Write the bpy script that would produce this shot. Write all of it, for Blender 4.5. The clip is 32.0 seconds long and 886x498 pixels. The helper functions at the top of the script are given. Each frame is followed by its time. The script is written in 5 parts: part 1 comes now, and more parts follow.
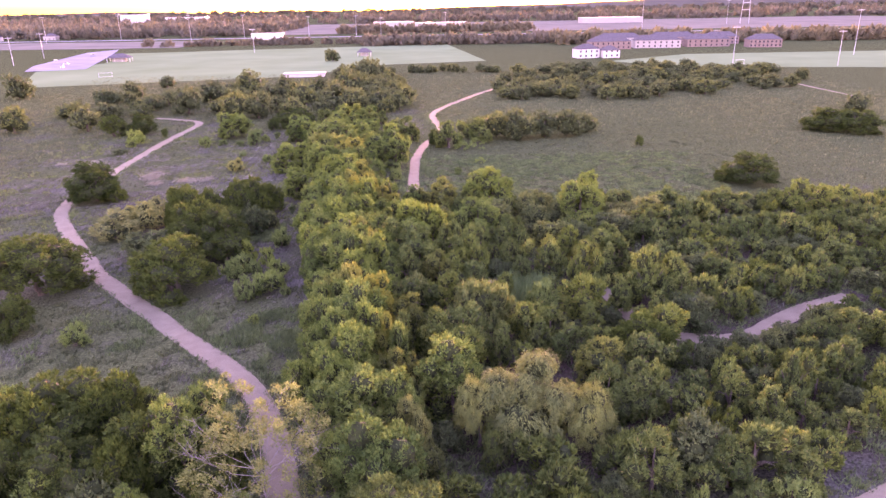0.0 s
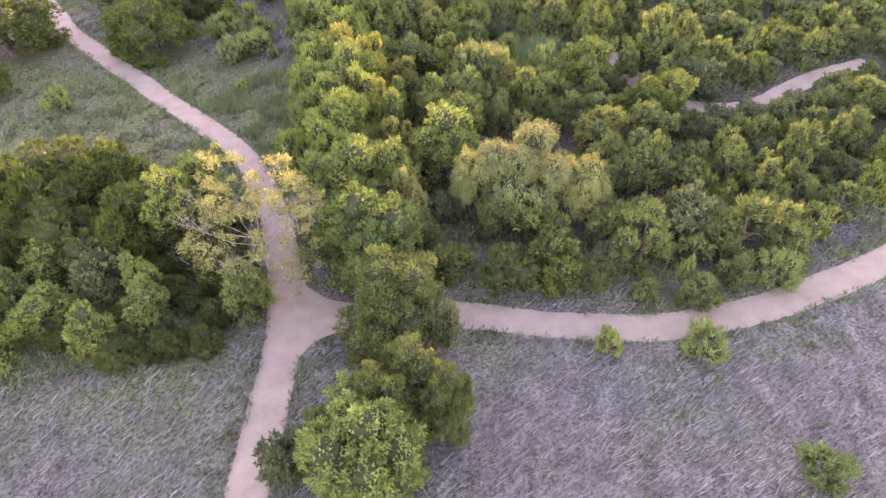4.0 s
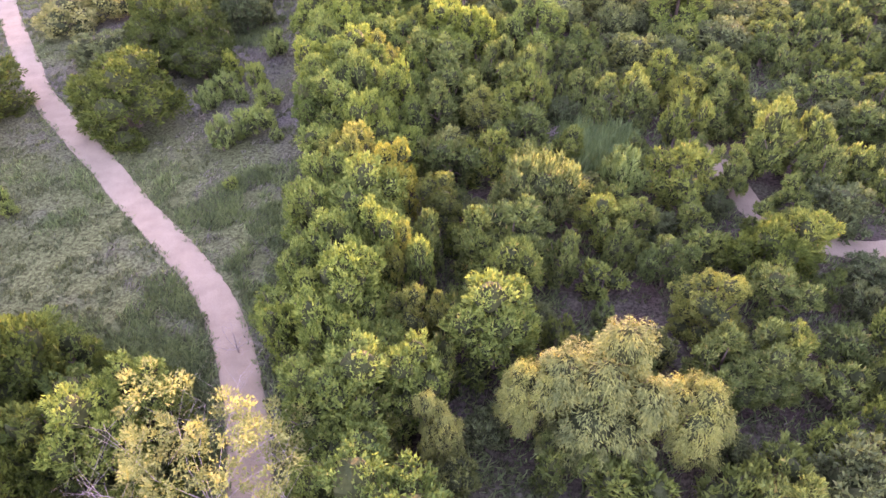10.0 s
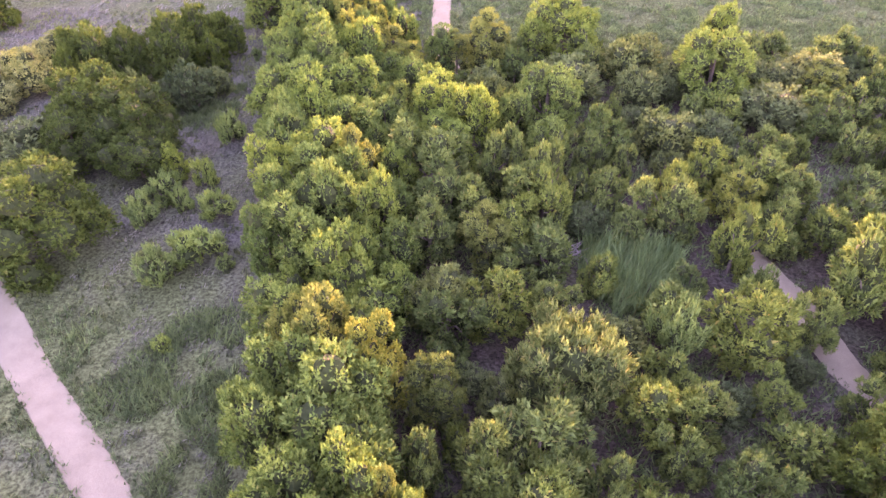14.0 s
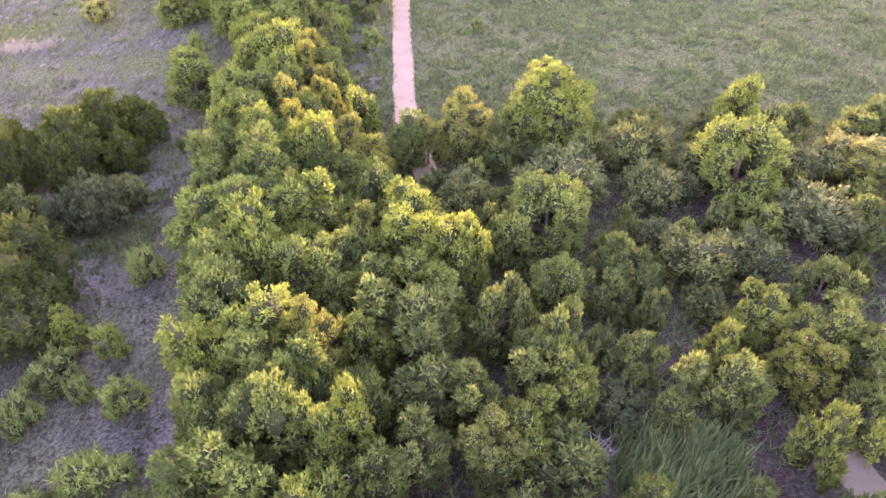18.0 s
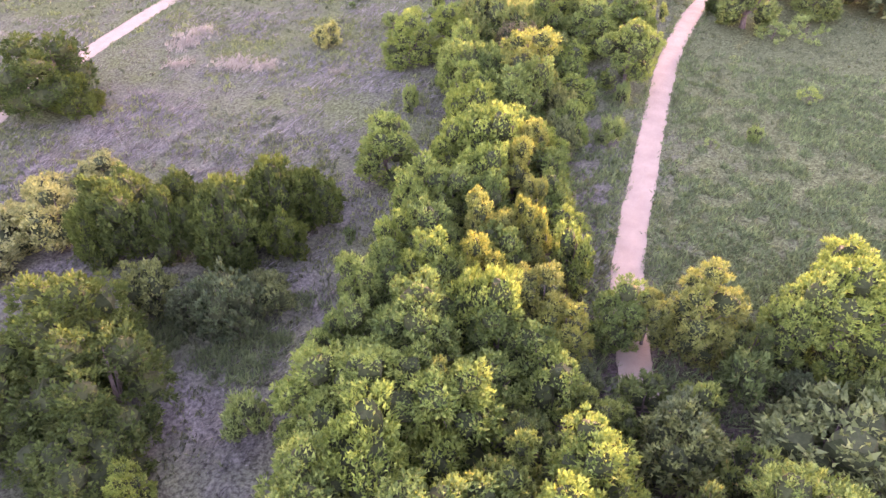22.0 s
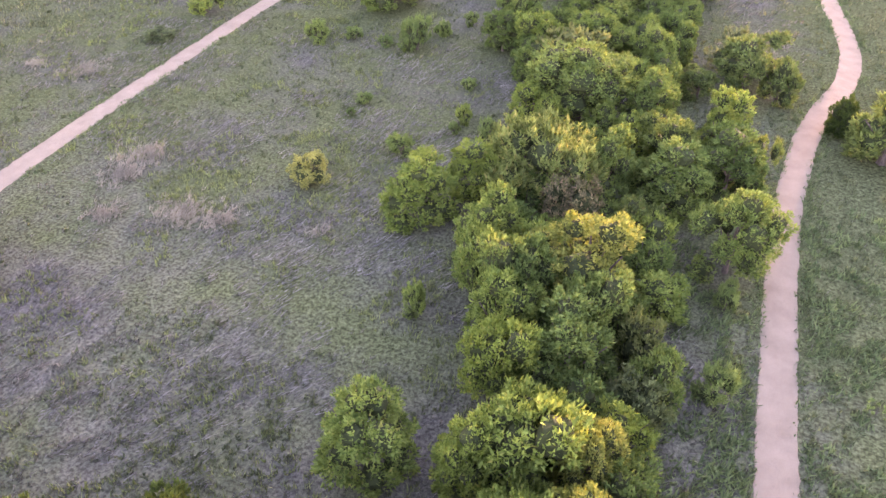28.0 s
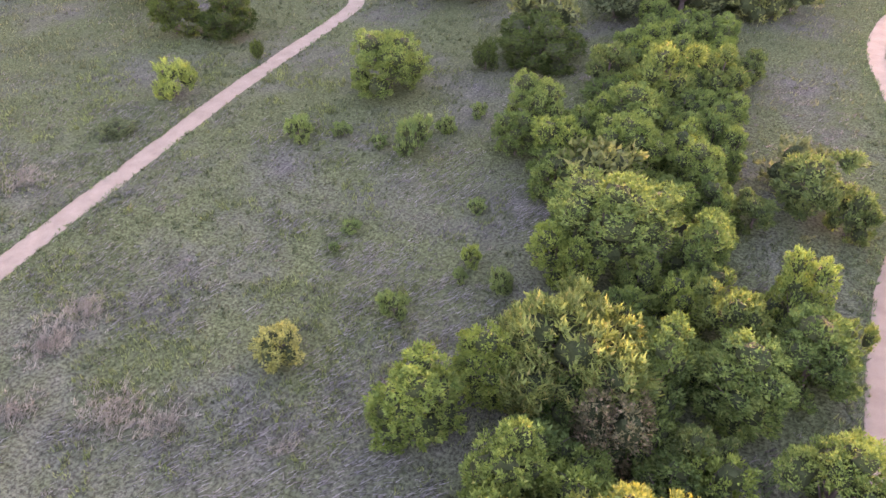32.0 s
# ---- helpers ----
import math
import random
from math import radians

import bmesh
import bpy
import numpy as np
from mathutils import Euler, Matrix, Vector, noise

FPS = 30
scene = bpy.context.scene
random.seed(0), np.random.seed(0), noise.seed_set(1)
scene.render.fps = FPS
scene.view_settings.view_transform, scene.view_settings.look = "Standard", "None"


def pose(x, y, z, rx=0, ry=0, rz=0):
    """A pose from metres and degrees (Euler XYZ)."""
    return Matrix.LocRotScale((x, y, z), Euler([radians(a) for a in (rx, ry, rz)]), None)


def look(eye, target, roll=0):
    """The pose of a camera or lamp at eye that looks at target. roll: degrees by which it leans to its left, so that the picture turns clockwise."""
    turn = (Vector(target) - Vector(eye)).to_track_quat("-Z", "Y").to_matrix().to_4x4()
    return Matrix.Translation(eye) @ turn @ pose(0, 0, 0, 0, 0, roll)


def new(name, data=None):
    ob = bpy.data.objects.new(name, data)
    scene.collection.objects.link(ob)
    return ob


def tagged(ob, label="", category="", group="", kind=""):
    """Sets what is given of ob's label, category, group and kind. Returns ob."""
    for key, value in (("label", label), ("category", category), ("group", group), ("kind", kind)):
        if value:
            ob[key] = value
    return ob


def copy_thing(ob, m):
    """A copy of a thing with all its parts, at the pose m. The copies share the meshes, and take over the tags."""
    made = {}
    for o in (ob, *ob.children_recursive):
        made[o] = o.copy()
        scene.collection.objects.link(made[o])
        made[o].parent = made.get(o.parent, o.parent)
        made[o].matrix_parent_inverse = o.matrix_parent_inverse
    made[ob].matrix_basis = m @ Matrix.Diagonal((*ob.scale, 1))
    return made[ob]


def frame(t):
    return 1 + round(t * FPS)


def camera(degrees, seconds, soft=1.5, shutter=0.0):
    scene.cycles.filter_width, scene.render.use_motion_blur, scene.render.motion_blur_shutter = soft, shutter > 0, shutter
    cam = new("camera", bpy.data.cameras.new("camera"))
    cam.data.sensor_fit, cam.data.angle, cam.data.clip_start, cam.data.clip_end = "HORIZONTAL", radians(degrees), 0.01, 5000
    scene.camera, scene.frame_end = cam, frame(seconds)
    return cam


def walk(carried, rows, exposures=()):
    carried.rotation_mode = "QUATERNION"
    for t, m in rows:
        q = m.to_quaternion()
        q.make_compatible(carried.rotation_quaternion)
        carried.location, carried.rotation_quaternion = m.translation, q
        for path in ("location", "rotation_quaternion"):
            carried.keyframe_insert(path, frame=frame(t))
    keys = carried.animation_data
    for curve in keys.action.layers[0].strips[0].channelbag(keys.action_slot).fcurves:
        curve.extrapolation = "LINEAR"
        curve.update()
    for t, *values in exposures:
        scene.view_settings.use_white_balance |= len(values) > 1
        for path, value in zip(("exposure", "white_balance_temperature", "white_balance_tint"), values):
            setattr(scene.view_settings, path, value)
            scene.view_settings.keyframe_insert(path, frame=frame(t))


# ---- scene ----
cam = camera(65.8, 32.0)
PATH = [
    (0.0, pose(-0.00, 2.14, 38.00, 70.25, 0.89, -1.25)),
    (0.5, pose(-0.00, 2.14, 38.00, 67.22, 0.86, -1.31)),
    (1.0, pose(0.00, 2.14, 38.00, 64.14, 0.79, -1.33)),
    (1.5, pose(-0.00, 2.14, 38.00, 60.99, 0.77, -1.33)),
    (2.0, pose(-0.00, 2.14, 37.99, 57.78, 0.76, -1.33)),
    (2.5, pose(-0.00, 2.13, 37.96, 54.96, 0.69, -1.34)),
    (4.5, pose(0.25, 5.60, 37.91, 49.72, 0.44, -1.08)),
    (5.0, pose(0.24, 7.25, 38.14, 49.41, 0.41, -0.21)),
    (5.5, pose(0.19, 8.98, 38.22, 49.43, 0.36, 1.43)),
    (6.0, pose(0.18, 10.79, 38.19, 49.48, 0.33, 1.88)),
    (6.5, pose(0.19, 12.76, 38.12, 49.56, 0.32, 1.93)),
    (7.0, pose(0.17, 14.81, 38.03, 49.63, 0.34, 1.98)),
    (7.5, pose(0.12, 16.93, 37.96, 49.68, 0.36, 2.06)),
    (8.0, pose(0.07, 19.13, 37.92, 49.73, 0.35, 2.15)),
    (8.5, pose(0.01, 21.42, 37.88, 49.75, 0.33, 2.20)),
    (9.0, pose(-0.08, 23.81, 37.84, 49.74, 0.32, 2.30)),
    (9.5, pose(-0.19, 26.23, 37.80, 49.72, 0.33, 2.38)),
    (10.0, pose(-0.31, 28.64, 37.75, 49.72, 0.36, 2.40)),
    (10.5, pose(-0.42, 30.98, 37.72, 49.70, 0.40, 2.41)),
    (11.0, pose(-0.55, 33.37, 37.70, 49.76, 0.45, 2.41)),
    (11.5, pose(-0.64, 35.80, 37.66, 49.79, 0.53, 2.46)),
    (12.0, pose(-0.71, 38.19, 37.61, 49.84, 0.63, 2.44)),
    (12.5, pose(-0.75, 40.62, 37.55, 49.93, 0.72, 2.52)),
    (13.0, pose(-0.81, 43.04, 37.48, 49.99, 0.81, 2.55)),
    (13.5, pose(-0.97, 45.53, 37.42, 50.06, 0.91, 2.10)),
    (14.0, pose(-1.22, 48.03, 37.40, 50.09, 0.96, 1.07)),
    (14.5, pose(-1.54, 50.47, 37.45, 50.07, 0.94, -0.10)),
    (16.5, pose(-2.91, 59.83, 38.11, 49.94, 0.72, -3.29)),
    (17.0, pose(-3.05, 62.32, 38.21, 49.90, 0.66, -3.32)),
    (17.5, pose(-3.10, 64.92, 38.27, 49.87, 0.59, -3.32)),
    (18.0, pose(-3.08, 67.56, 38.29, 49.85, 0.54, -3.22)),
    (18.5, pose(-3.07, 70.26, 38.30, 49.87, 0.47, -1.20)),
    (19.0, pose(-3.09, 72.95, 38.30, 49.90, 0.39, 2.20)),
    (19.5, pose(-3.11, 75.64, 38.28, 49.95, 0.31, 5.97)),
    (20.0, pose(-3.16, 78.34, 38.25, 49.98, 0.26, 9.73)),
    (20.5, pose(-3.25, 81.05, 38.23, 50.02, 0.21, 13.47)),
    (21.0, pose(-3.46, 83.74, 38.22, 50.02, 0.17, 17.04)),
    (21.5, pose(-3.77, 86.40, 38.23, 50.01, 0.22, 18.47)),
    (22.0, pose(-4.20, 89.05, 38.26, 50.03, 0.28, 18.87)),
    (22.5, pose(-4.73, 91.67, 38.28, 50.00, 0.35, 18.92)),
    (23.0, pose(-5.34, 94.29, 38.30, 49.99, 0.40, 18.94)),
    (23.5, pose(-6.02, 96.97, 38.31, 49.99, 0.43, 19.09)),
    (24.0, pose(-6.80, 99.66, 38.30, 49.98, 0.44, 20.03)),
    (24.5, pose(-7.66, 102.35, 38.30, 49.95, 0.45, 20.98)),
    (25.0, pose(-8.54, 105.04, 38.28, 49.91, 0.48, 21.34)),
    (25.5, pose(-9.42, 107.67, 38.26, 49.93, 0.50, 21.38)),
    (27.5, pose(-12.96, 117.33, 38.25, 50.34, 0.53, 21.72)),
    (28.0, pose(-13.97, 119.87, 38.28, 50.40, 0.55, 21.81)),
    (28.5, pose(-14.97, 122.46, 38.37, 50.44, 0.53, 21.87)),
    (29.0, pose(-15.96, 124.98, 38.57, 50.53, 0.52, 21.93)),
    (29.5, pose(-16.96, 127.37, 38.88, 50.65, 0.50, 22.00)),
    (30.0, pose(-17.96, 129.62, 39.26, 50.70, 0.48, 22.01)),
    (30.5, pose(-18.94, 131.83, 39.67, 50.70, 0.45, 21.96)),
    (31.0, pose(-19.89, 134.06, 40.13, 50.72, 0.40, 21.93)),
    (31.5, pose(-20.79, 136.28, 40.65, 50.78, 0.33, 21.98)),
    (32.0, pose(-21.68, 138.48, 41.21, 50.90, 0.29, 22.01)),
]
EXPOSURES = [(0.0, 5.12, 6750, 102), (1.0, 5.56, 6900, 94), (2.5, 5.68, 7200, 76), (8.0, 5.7, 7150, 77), (13.0, 5.88, 7000, 83), (19.0, 5.88, 6950, 86), (20.3, 5.82, 7100, 99), (21.0, 5.82, 7100, 99), (21.6, 5.92, 7000, 86), (23.0, 5.7, 6950, 79), (24.0, 5.68, 6950, 73), (32.0, 5.3, 7000, 67)]
walk(cam, PATH, EXPOSURES)

# ==== world and sun: a low evening sun just over the horizon, ahead and a little to the right ====
SUN_TURN, SUN_UP = 9.0, 1.4
world = bpy.data.worlds.new("evening_sky")
scene.world = world
world.use_nodes = True
wn = world.node_tree
sky = wn.nodes.new("ShaderNodeTexSky")
sky.sky_type, sky.sun_disc = "NISHITA", False
sky.sun_elevation, sky.sun_rotation = radians(SUN_UP), radians(SUN_TURN)
sky.air_density, sky.dust_density, sky.ozone_density = 0.8, 0.8, 1.0
wn.nodes["Background"].inputs["Strength"].default_value = 0.15
wn.links.new(sky.outputs[0], wn.nodes["Background"].inputs["Color"])
sun_data = bpy.data.lights.new("sun", "SUN")
sun_data.energy, sun_data.angle, sun_data.color = 0.74, radians(0.9), (1.0, 0.78, 0.48)
sun = new("sun", sun_data)
s_az = radians(SUN_TURN)
s_dir = Vector((math.sin(s_az) * math.cos(radians(SUN_UP)), math.cos(s_az) * math.cos(radians(SUN_UP)), math.sin(radians(SUN_UP))))
sun.matrix_world = look(s_dir * 100, (0, 0, 0))


# ==== materials ====
def material(name, rough=0.9):
    m = bpy.data.materials.new(name)
    m.use_nodes = True
    nt = m.node_tree
    bsdf = nt.nodes["Principled BSDF"]
    bsdf.inputs["Roughness"].default_value = rough
    bsdf.inputs["Specular IOR Level"].default_value = 0.2
    return m, nt, bsdf


def node(nt, kind, **values):
    n = nt.nodes.new(kind)
    for k, v in values.items():
        n.inputs[k].default_value = v
    return n


def noise_at(nt, scale, detail=4.0, rough=0.55, stretch=None, distort=0.0):
    geo = nt.nodes.new("ShaderNodeNewGeometry")
    n = node(nt, "ShaderNodeTexNoise", Scale=scale, Detail=detail, Roughness=rough, Distortion=distort)
    if stretch:
        mp = nt.nodes.new("ShaderNodeMapping")
        mp.inputs["Scale"].default_value = stretch
        mp.inputs["Rotation"].default_value = (0, 0, 0.5)
        nt.links.new(geo.outputs["Position"], mp.inputs["Vector"])
        nt.links.new(mp.outputs[0], n.inputs["Vector"])
    else:
        nt.links.new(geo.outputs["Position"], n.inputs["Vector"])
    return n.outputs["Fac"]


def ramp(nt, fac, stops):
    r = nt.nodes.new("ShaderNodeValToRGB")
    e = r.color_ramp.elements
    while len(e) < len(stops):
        e.new(0.5)
    for el, (p, c) in zip(e, stops):
        el.position, el.color = p, (*c, 1)
    nt.links.new(fac, r.inputs[0])
    return r.outputs[0]


def mix(nt, a, b, fac, mode="MIX"):
    m = nt.nodes.new("ShaderNodeMix")
    m.data_type, m.blend_type = "RGBA", mode
    for sock, v in ((m.inputs["Factor"], fac), (m.inputs["A"], a), (m.inputs["B"], b)):
        if isinstance(v, (int, float)):
            sock.default_value = v
        elif isinstance(v, tuple):
            sock.default_value = (*v, 1)
        else:
            nt.links.new(v, sock)
    return m.outputs["Result"]


def bump(nt, bsdf, height, strength, distance):
    b = node(nt, "ShaderNodeBump", Strength=strength, Distance=distance)
    nt.links.new(height, b.inputs["Height"])
    nt.links.new(b.outputs[0], bsdf.inputs["Normal"])


def leaf_material(name, dark, light, autumn, through_light=0.27, tired=0.05):
    """Leaves: green varies leaf by leaf and tree by tree; a few leaves have turned. Light passes through them."""
    m, nt, bsdf = material(name, 0.85)
    bsdf.inputs["Specular IOR Level"].default_value = 0.08
    geo = nt.nodes.new("ShaderNodeNewGeometry")
    obj = nt.nodes.new("ShaderNodeObjectInfo")
    mid = tuple(0.85 * a + 0.15 * b for a, b in zip(dark, light))
    c = ramp(nt, geo.outputs["Random Per Island"], [(0.0, mid), (0.7, light), (1.0 - tired, light), (1.0, autumn)])
    tree = ramp(nt, obj.outputs["Random"], [(0.0, (0.62, 0.7, 0.74)), (0.25, (0.95, 0.95, 1.0)), (0.6, (1.05, 1.03, 1.0)), (0.85, (1.16, 1.12, 0.95)), (1.0, (1.28, 1.18, 0.9))])
    c = mix(nt, c, tree, 1.0, "MULTIPLY")
    turned = ramp(nt, noise_at(nt, 0.38, 2.0), [(0.62, (0, 0, 0)), (0.8, (0.28, 0.28, 0.28))])
    c = mix(nt, c, autumn, turned)
    blot = ramp(nt, noise_at(nt, 0.9, 3.0), [(0.3, (0.72, 0.78, 0.8)), (0.7, (1.2, 1.15, 1.0))])
    c = mix(nt, c, blot, 1.0, "MULTIPLY")
    nt.links.new(c, bsdf.inputs["Base Color"])
    tr = nt.nodes.new("ShaderNodeBsdfTranslucent")
    nt.links.new(mix(nt, c, (1.06, 1.05, 0.72), 1.0, "MULTIPLY"), tr.inputs["Color"])
    ms = nt.nodes.new("ShaderNodeMixShader")
    ms.inputs[0].default_value = through_light
    nt.links.new(bsdf.outputs[0], ms.inputs[1])
    nt.links.new(tr.outputs[0], ms.inputs[2])
    nt.links.new(ms.outputs[0], nt.nodes["Material Output"].inputs["Surface"])
    return m


M_ELM = leaf_material("elm_leaves", (0.0455, 0.090, 0.0255), (0.1345, 0.2090, 0.0575), (0.182, 0.2051, 0.0651))
M_GOLD = leaf_material("golden_leaves", (0.0665, 0.105, 0.0294), (0.1736, 0.2135, 0.0595), (0.203, 0.21, 0.0644), 0.3, 0.08)
M_MESQ = leaf_material("thicket_leaves", (0.042, 0.076, 0.025), (0.127, 0.187, 0.058), (0.21, 0.196, 0.0735))
M_BUSH = leaf_material("bush_leaves", (0.0225, 0.0445, 0.0118), (0.066, 0.107, 0.0285), (0.095, 0.112, 0.034), 0.29, 0.05)
M_OAK = leaf_material("deep_green_leaves", (0.0336, 0.0616, 0.0182), (0.0966, 0.1456, 0.042), (0.14, 0.154, 0.049), 0.27, 0.04)
M_GREY = leaf_material("grey_leaves", (0.042, 0.0686, 0.0308), (0.112, 0.1554, 0.0686), (0.1295, 0.147, 0.0714), 0.25)
M_PALE = leaf_material("pale_leaves", (0.100, 0.124, 0.046), (0.255, 0.285, 0.112), (0.250, 0.268, 0.112), 0.29)
M_WILLOW = leaf_material("willow_leaves", (0.0735, 0.105, 0.0385), (0.1715, 0.2135, 0.0756), (0.196, 0.203, 0.07), 0.3, 0.04)
M_BLOND = leaf_material("yellowing_leaves", (0.080, 0.110, 0.044), (0.175, 0.212, 0.092), (0.190, 0.212, 0.095), 0.24, 0.06)
M_ASH = leaf_material("faded_leaves", (0.0476, 0.0609, 0.042), (0.1239, 0.1323, 0.0861), (0.2114, 0.168, 0.1435), 0.22, 0.3)
M_FEATHER = leaf_material("upright_leaves", (0.0504, 0.0875, 0.0294), (0.1435, 0.1995, 0.0665), (0.203, 0.203, 0.0784), 0.32, 0.15)
M_SAP = leaf_material("sapling_leaves", (0.062, 0.115, 0.036), (0.158, 0.242, 0.080), (0.190, 0.242, 0.0805), 0.3)
M_REED = leaf_material("reed_leaves", (0.052, 0.108, 0.056), (0.122, 0.208, 0.112), (0.1281, 0.1526, 0.0798), 0.25)
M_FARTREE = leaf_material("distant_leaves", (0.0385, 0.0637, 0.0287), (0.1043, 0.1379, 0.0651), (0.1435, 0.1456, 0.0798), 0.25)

# far woodland leaves, greyed and lightened: distance haze put into the colour
M_BELT = leaf_material("haze_paled_leaves", (0.0854, 0.0896, 0.0714), (0.1323, 0.126, 0.1029), (0.1323, 0.1176, 0.1106), 0.22)

M_BARK, nt, b = material("bark", 0.95)
nt.links.new(ramp(nt, noise_at(nt, 7.0, 5.0, 0.6, (1, 1, 0.25)), [(0.3, (0.042, 0.0336, 0.028)), (0.7, (0.133, 0.112, 0.098))]), b.inputs["Base Color"])
bump(nt, b, noise_at(nt, 20.0), 0.6, 0.02)
# solid crown cores: the shade among the leaves is put into this dark green
M_CORESHADE, nt, b = material("core_shade", 0.95)
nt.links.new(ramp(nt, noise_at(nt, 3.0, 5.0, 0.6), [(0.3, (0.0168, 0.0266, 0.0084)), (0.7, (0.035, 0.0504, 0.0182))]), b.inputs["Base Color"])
M_PALEBARK, nt, b = material("bleached_bark", 0.9)
nt.links.new(ramp(nt, noise_at(nt, 5.0, 4.0), [(0.3, (0.14, 0.126, 0.119)), (0.7, (0.28, 0.252, 0.2345))]), b.inputs["Base Color"])


def sward(nt, tips=False):
    """Colour of the meadow: faded lavender-grey dry grass, straw, and green patches."""
    dry = ramp(nt, noise_at(nt, 0.8, 6.0, 0.65, (1.0, 0.45, 1.0)), [(0.3, (0.051, 0.0546, 0.0440)), (0.5, (0.0876, 0.0917, 0.0756)), (0.7, (0.1352, 0.14, 0.1176))])
    green = ramp(nt, noise_at(nt, 1.7, 5.0, 0.6), [(0.3, (0.0462, 0.0616, 0.028)), (0.7, (0.1022, 0.1302, 0.0602))])
    geo = nt.nodes.new("ShaderNodeNewGeometry")
    xyz = nt.nodes.new("ShaderNodeSeparateXYZ")
    nt.links.new(geo.outputs["Position"], xyz.inputs[0])

    def rise(axis, a, c, low, high):
        n = nt.nodes.new("ShaderNodeMapRange")
        for key, v in (("From Min", a), ("From Max", c), ("To Min", low), ("To Max", high)):
            n.inputs[key].default_value = v
        nt.links.new(xyz.outputs[axis], n.inputs["Value"])
        return n.outputs[0]

    def sum_of(a, c, how="ADD"):
        n = nt.nodes.new("ShaderNodeMath")
        n.operation = how
        nt.links.new(a, n.inputs[0])
        nt.links.new(c, n.inputs[1])
        return n.outputs[0]

    # the south end is dry; the meadow east of the hedgerow and the north end are greener
    wet = sum_of(noise_at(nt, 0.075, 6.0, 0.62), rise("Y", 34.0, 46.0, -0.1, 0.0))
    wet = sum_of(wet, sum_of(rise("X", -6.0, 4.0, 0.0, 0.2), rise("Y", 118.0, 132.0, 0.0, 1.0), "MULTIPLY"))
    wet = sum_of(wet, rise("Y", 146.0, 172.0, 0.0, 0.11))
    wet = sum_of(wet, rise("Y", 250.0, 330.0, 0.0, 0.2))
    south_west = sum_of(sum_of(rise("X", -13.0, -20.0, 0.0, 0.17), rise("Y", 22.0, 34.0, 0.3, 1.0), "MULTIPLY"), rise("Y", 78.0, 96.0, 1.0, 0.0), "MULTIPLY")
    wet = sum_of(wet, south_west)
    litter = ramp(nt, noise_at(nt, 1.2, 5.0, 0.6), [(0.3, (0.0315, 0.0259, 0.021)), (0.7, (0.084, 0.0686, 0.0574))])
    in_wood = sum_of(sum_of(rise("X", -9.0, -5.0, 0.0, 1.0), rise("Y", 124.0, 133.0, 1.0, 0.0), "MULTIPLY"), rise("Y", 47.0, 54.0, 0.0, 1.0), "MULTIPLY")
    in_wood = sum_of(in_wood, rise("X", 70.0, 95.0, 1.0, 0.0), "MULTIPLY")
    where = ramp(nt, wet, [(0.37, (0, 0, 0)), (0.65, (1, 1, 1))])
    open_field = mix(nt, dry, green, where)
    return mix(nt, open_field, litter, sum_of(in_wood, ramp(nt, noise_at(nt, 0.25, 4.0), [(0.35, (0.35, 0.35, 0.35)), (0.6, (1, 1, 1))]), "MULTIPLY"))


M_GROUND, nt, b = material("meadow", 0.97)
c = sward(nt)
c = mix(nt, c, ramp(nt, noise_at(nt, 3.6, 6.0, 0.72), [(0.4, (0.42, 0.415, 0.42)), (0.6, (1.26, 1.25, 1.24))]), 1.0, "MULTIPLY")
nt.links.new(c, b.inputs["Base Color"])
bump(nt, b, noise_at(nt, 4.0, 7.0, 0.7), 0.15, 0.06)
b.inputs["Specular IOR Level"].default_value = 0.0


def blade_material(name, low, high, through_light=0.3):
    m, nt, bsdf = material(name, 0.8)
    geo = nt.nodes.new("ShaderNodeNewGeometry")
    c = ramp(nt, geo.outputs["Random Per Island"], [(0.0, low), (1.0, high)])
    c = mix(nt, c, ramp(nt, noise_at(nt, 0.35, 4.0), [(0.3, (0.72, 0.75, 0.78)), (0.7, (1.2, 1.18, 1.1))]), 1.0, "MULTIPLY")
    nt.links.new(c, bsdf.inputs["Base Color"])
    tr = nt.nodes.new("ShaderNodeBsdfTranslucent")
    nt.links.new(c, tr.inputs["Color"])
    ms = nt.nodes.new("ShaderNodeMixShader")
    ms.inputs[0].default_value = through_light
    nt.links.new(bsdf.outputs[0], ms.inputs[1])
    nt.links.new(tr.outputs[0], ms.inputs[2])
    nt.links.new(ms.outputs[0], nt.nodes["Material Output"].inputs["Surface"])
    return m


M_DRY = blade_material("dry_blades", (0.0600, 0.0623, 0.0490), (0.2080, 0.2110, 0.1760))
M_GREEN = blade_material("green_blades", (0.050, 0.074, 0.033), (0.130, 0.168, 0.076))
M_MEADOW = blade_material("pale_green_blades", (0.064, 0.082, 0.038), (0.165, 0.192, 0.092))
M_WEED = blade_material("weed_leaves", (0.0546, 0.098, 0.0371), (0.1477, 0.2142, 0.0861))
M_COMB = blade_material("combed_blades", (0.088, 0.092, 0.083), (0.245, 0.250, 0.224))
M_TUFT = blade_material("tuft_blades", (0.082, 0.118, 0.040), (0.195, 0.250, 0.088))
M_PLUME = blade_material("plume_blades", (0.190, 0.190, 0.145), (0.340, 0.335, 0.265))

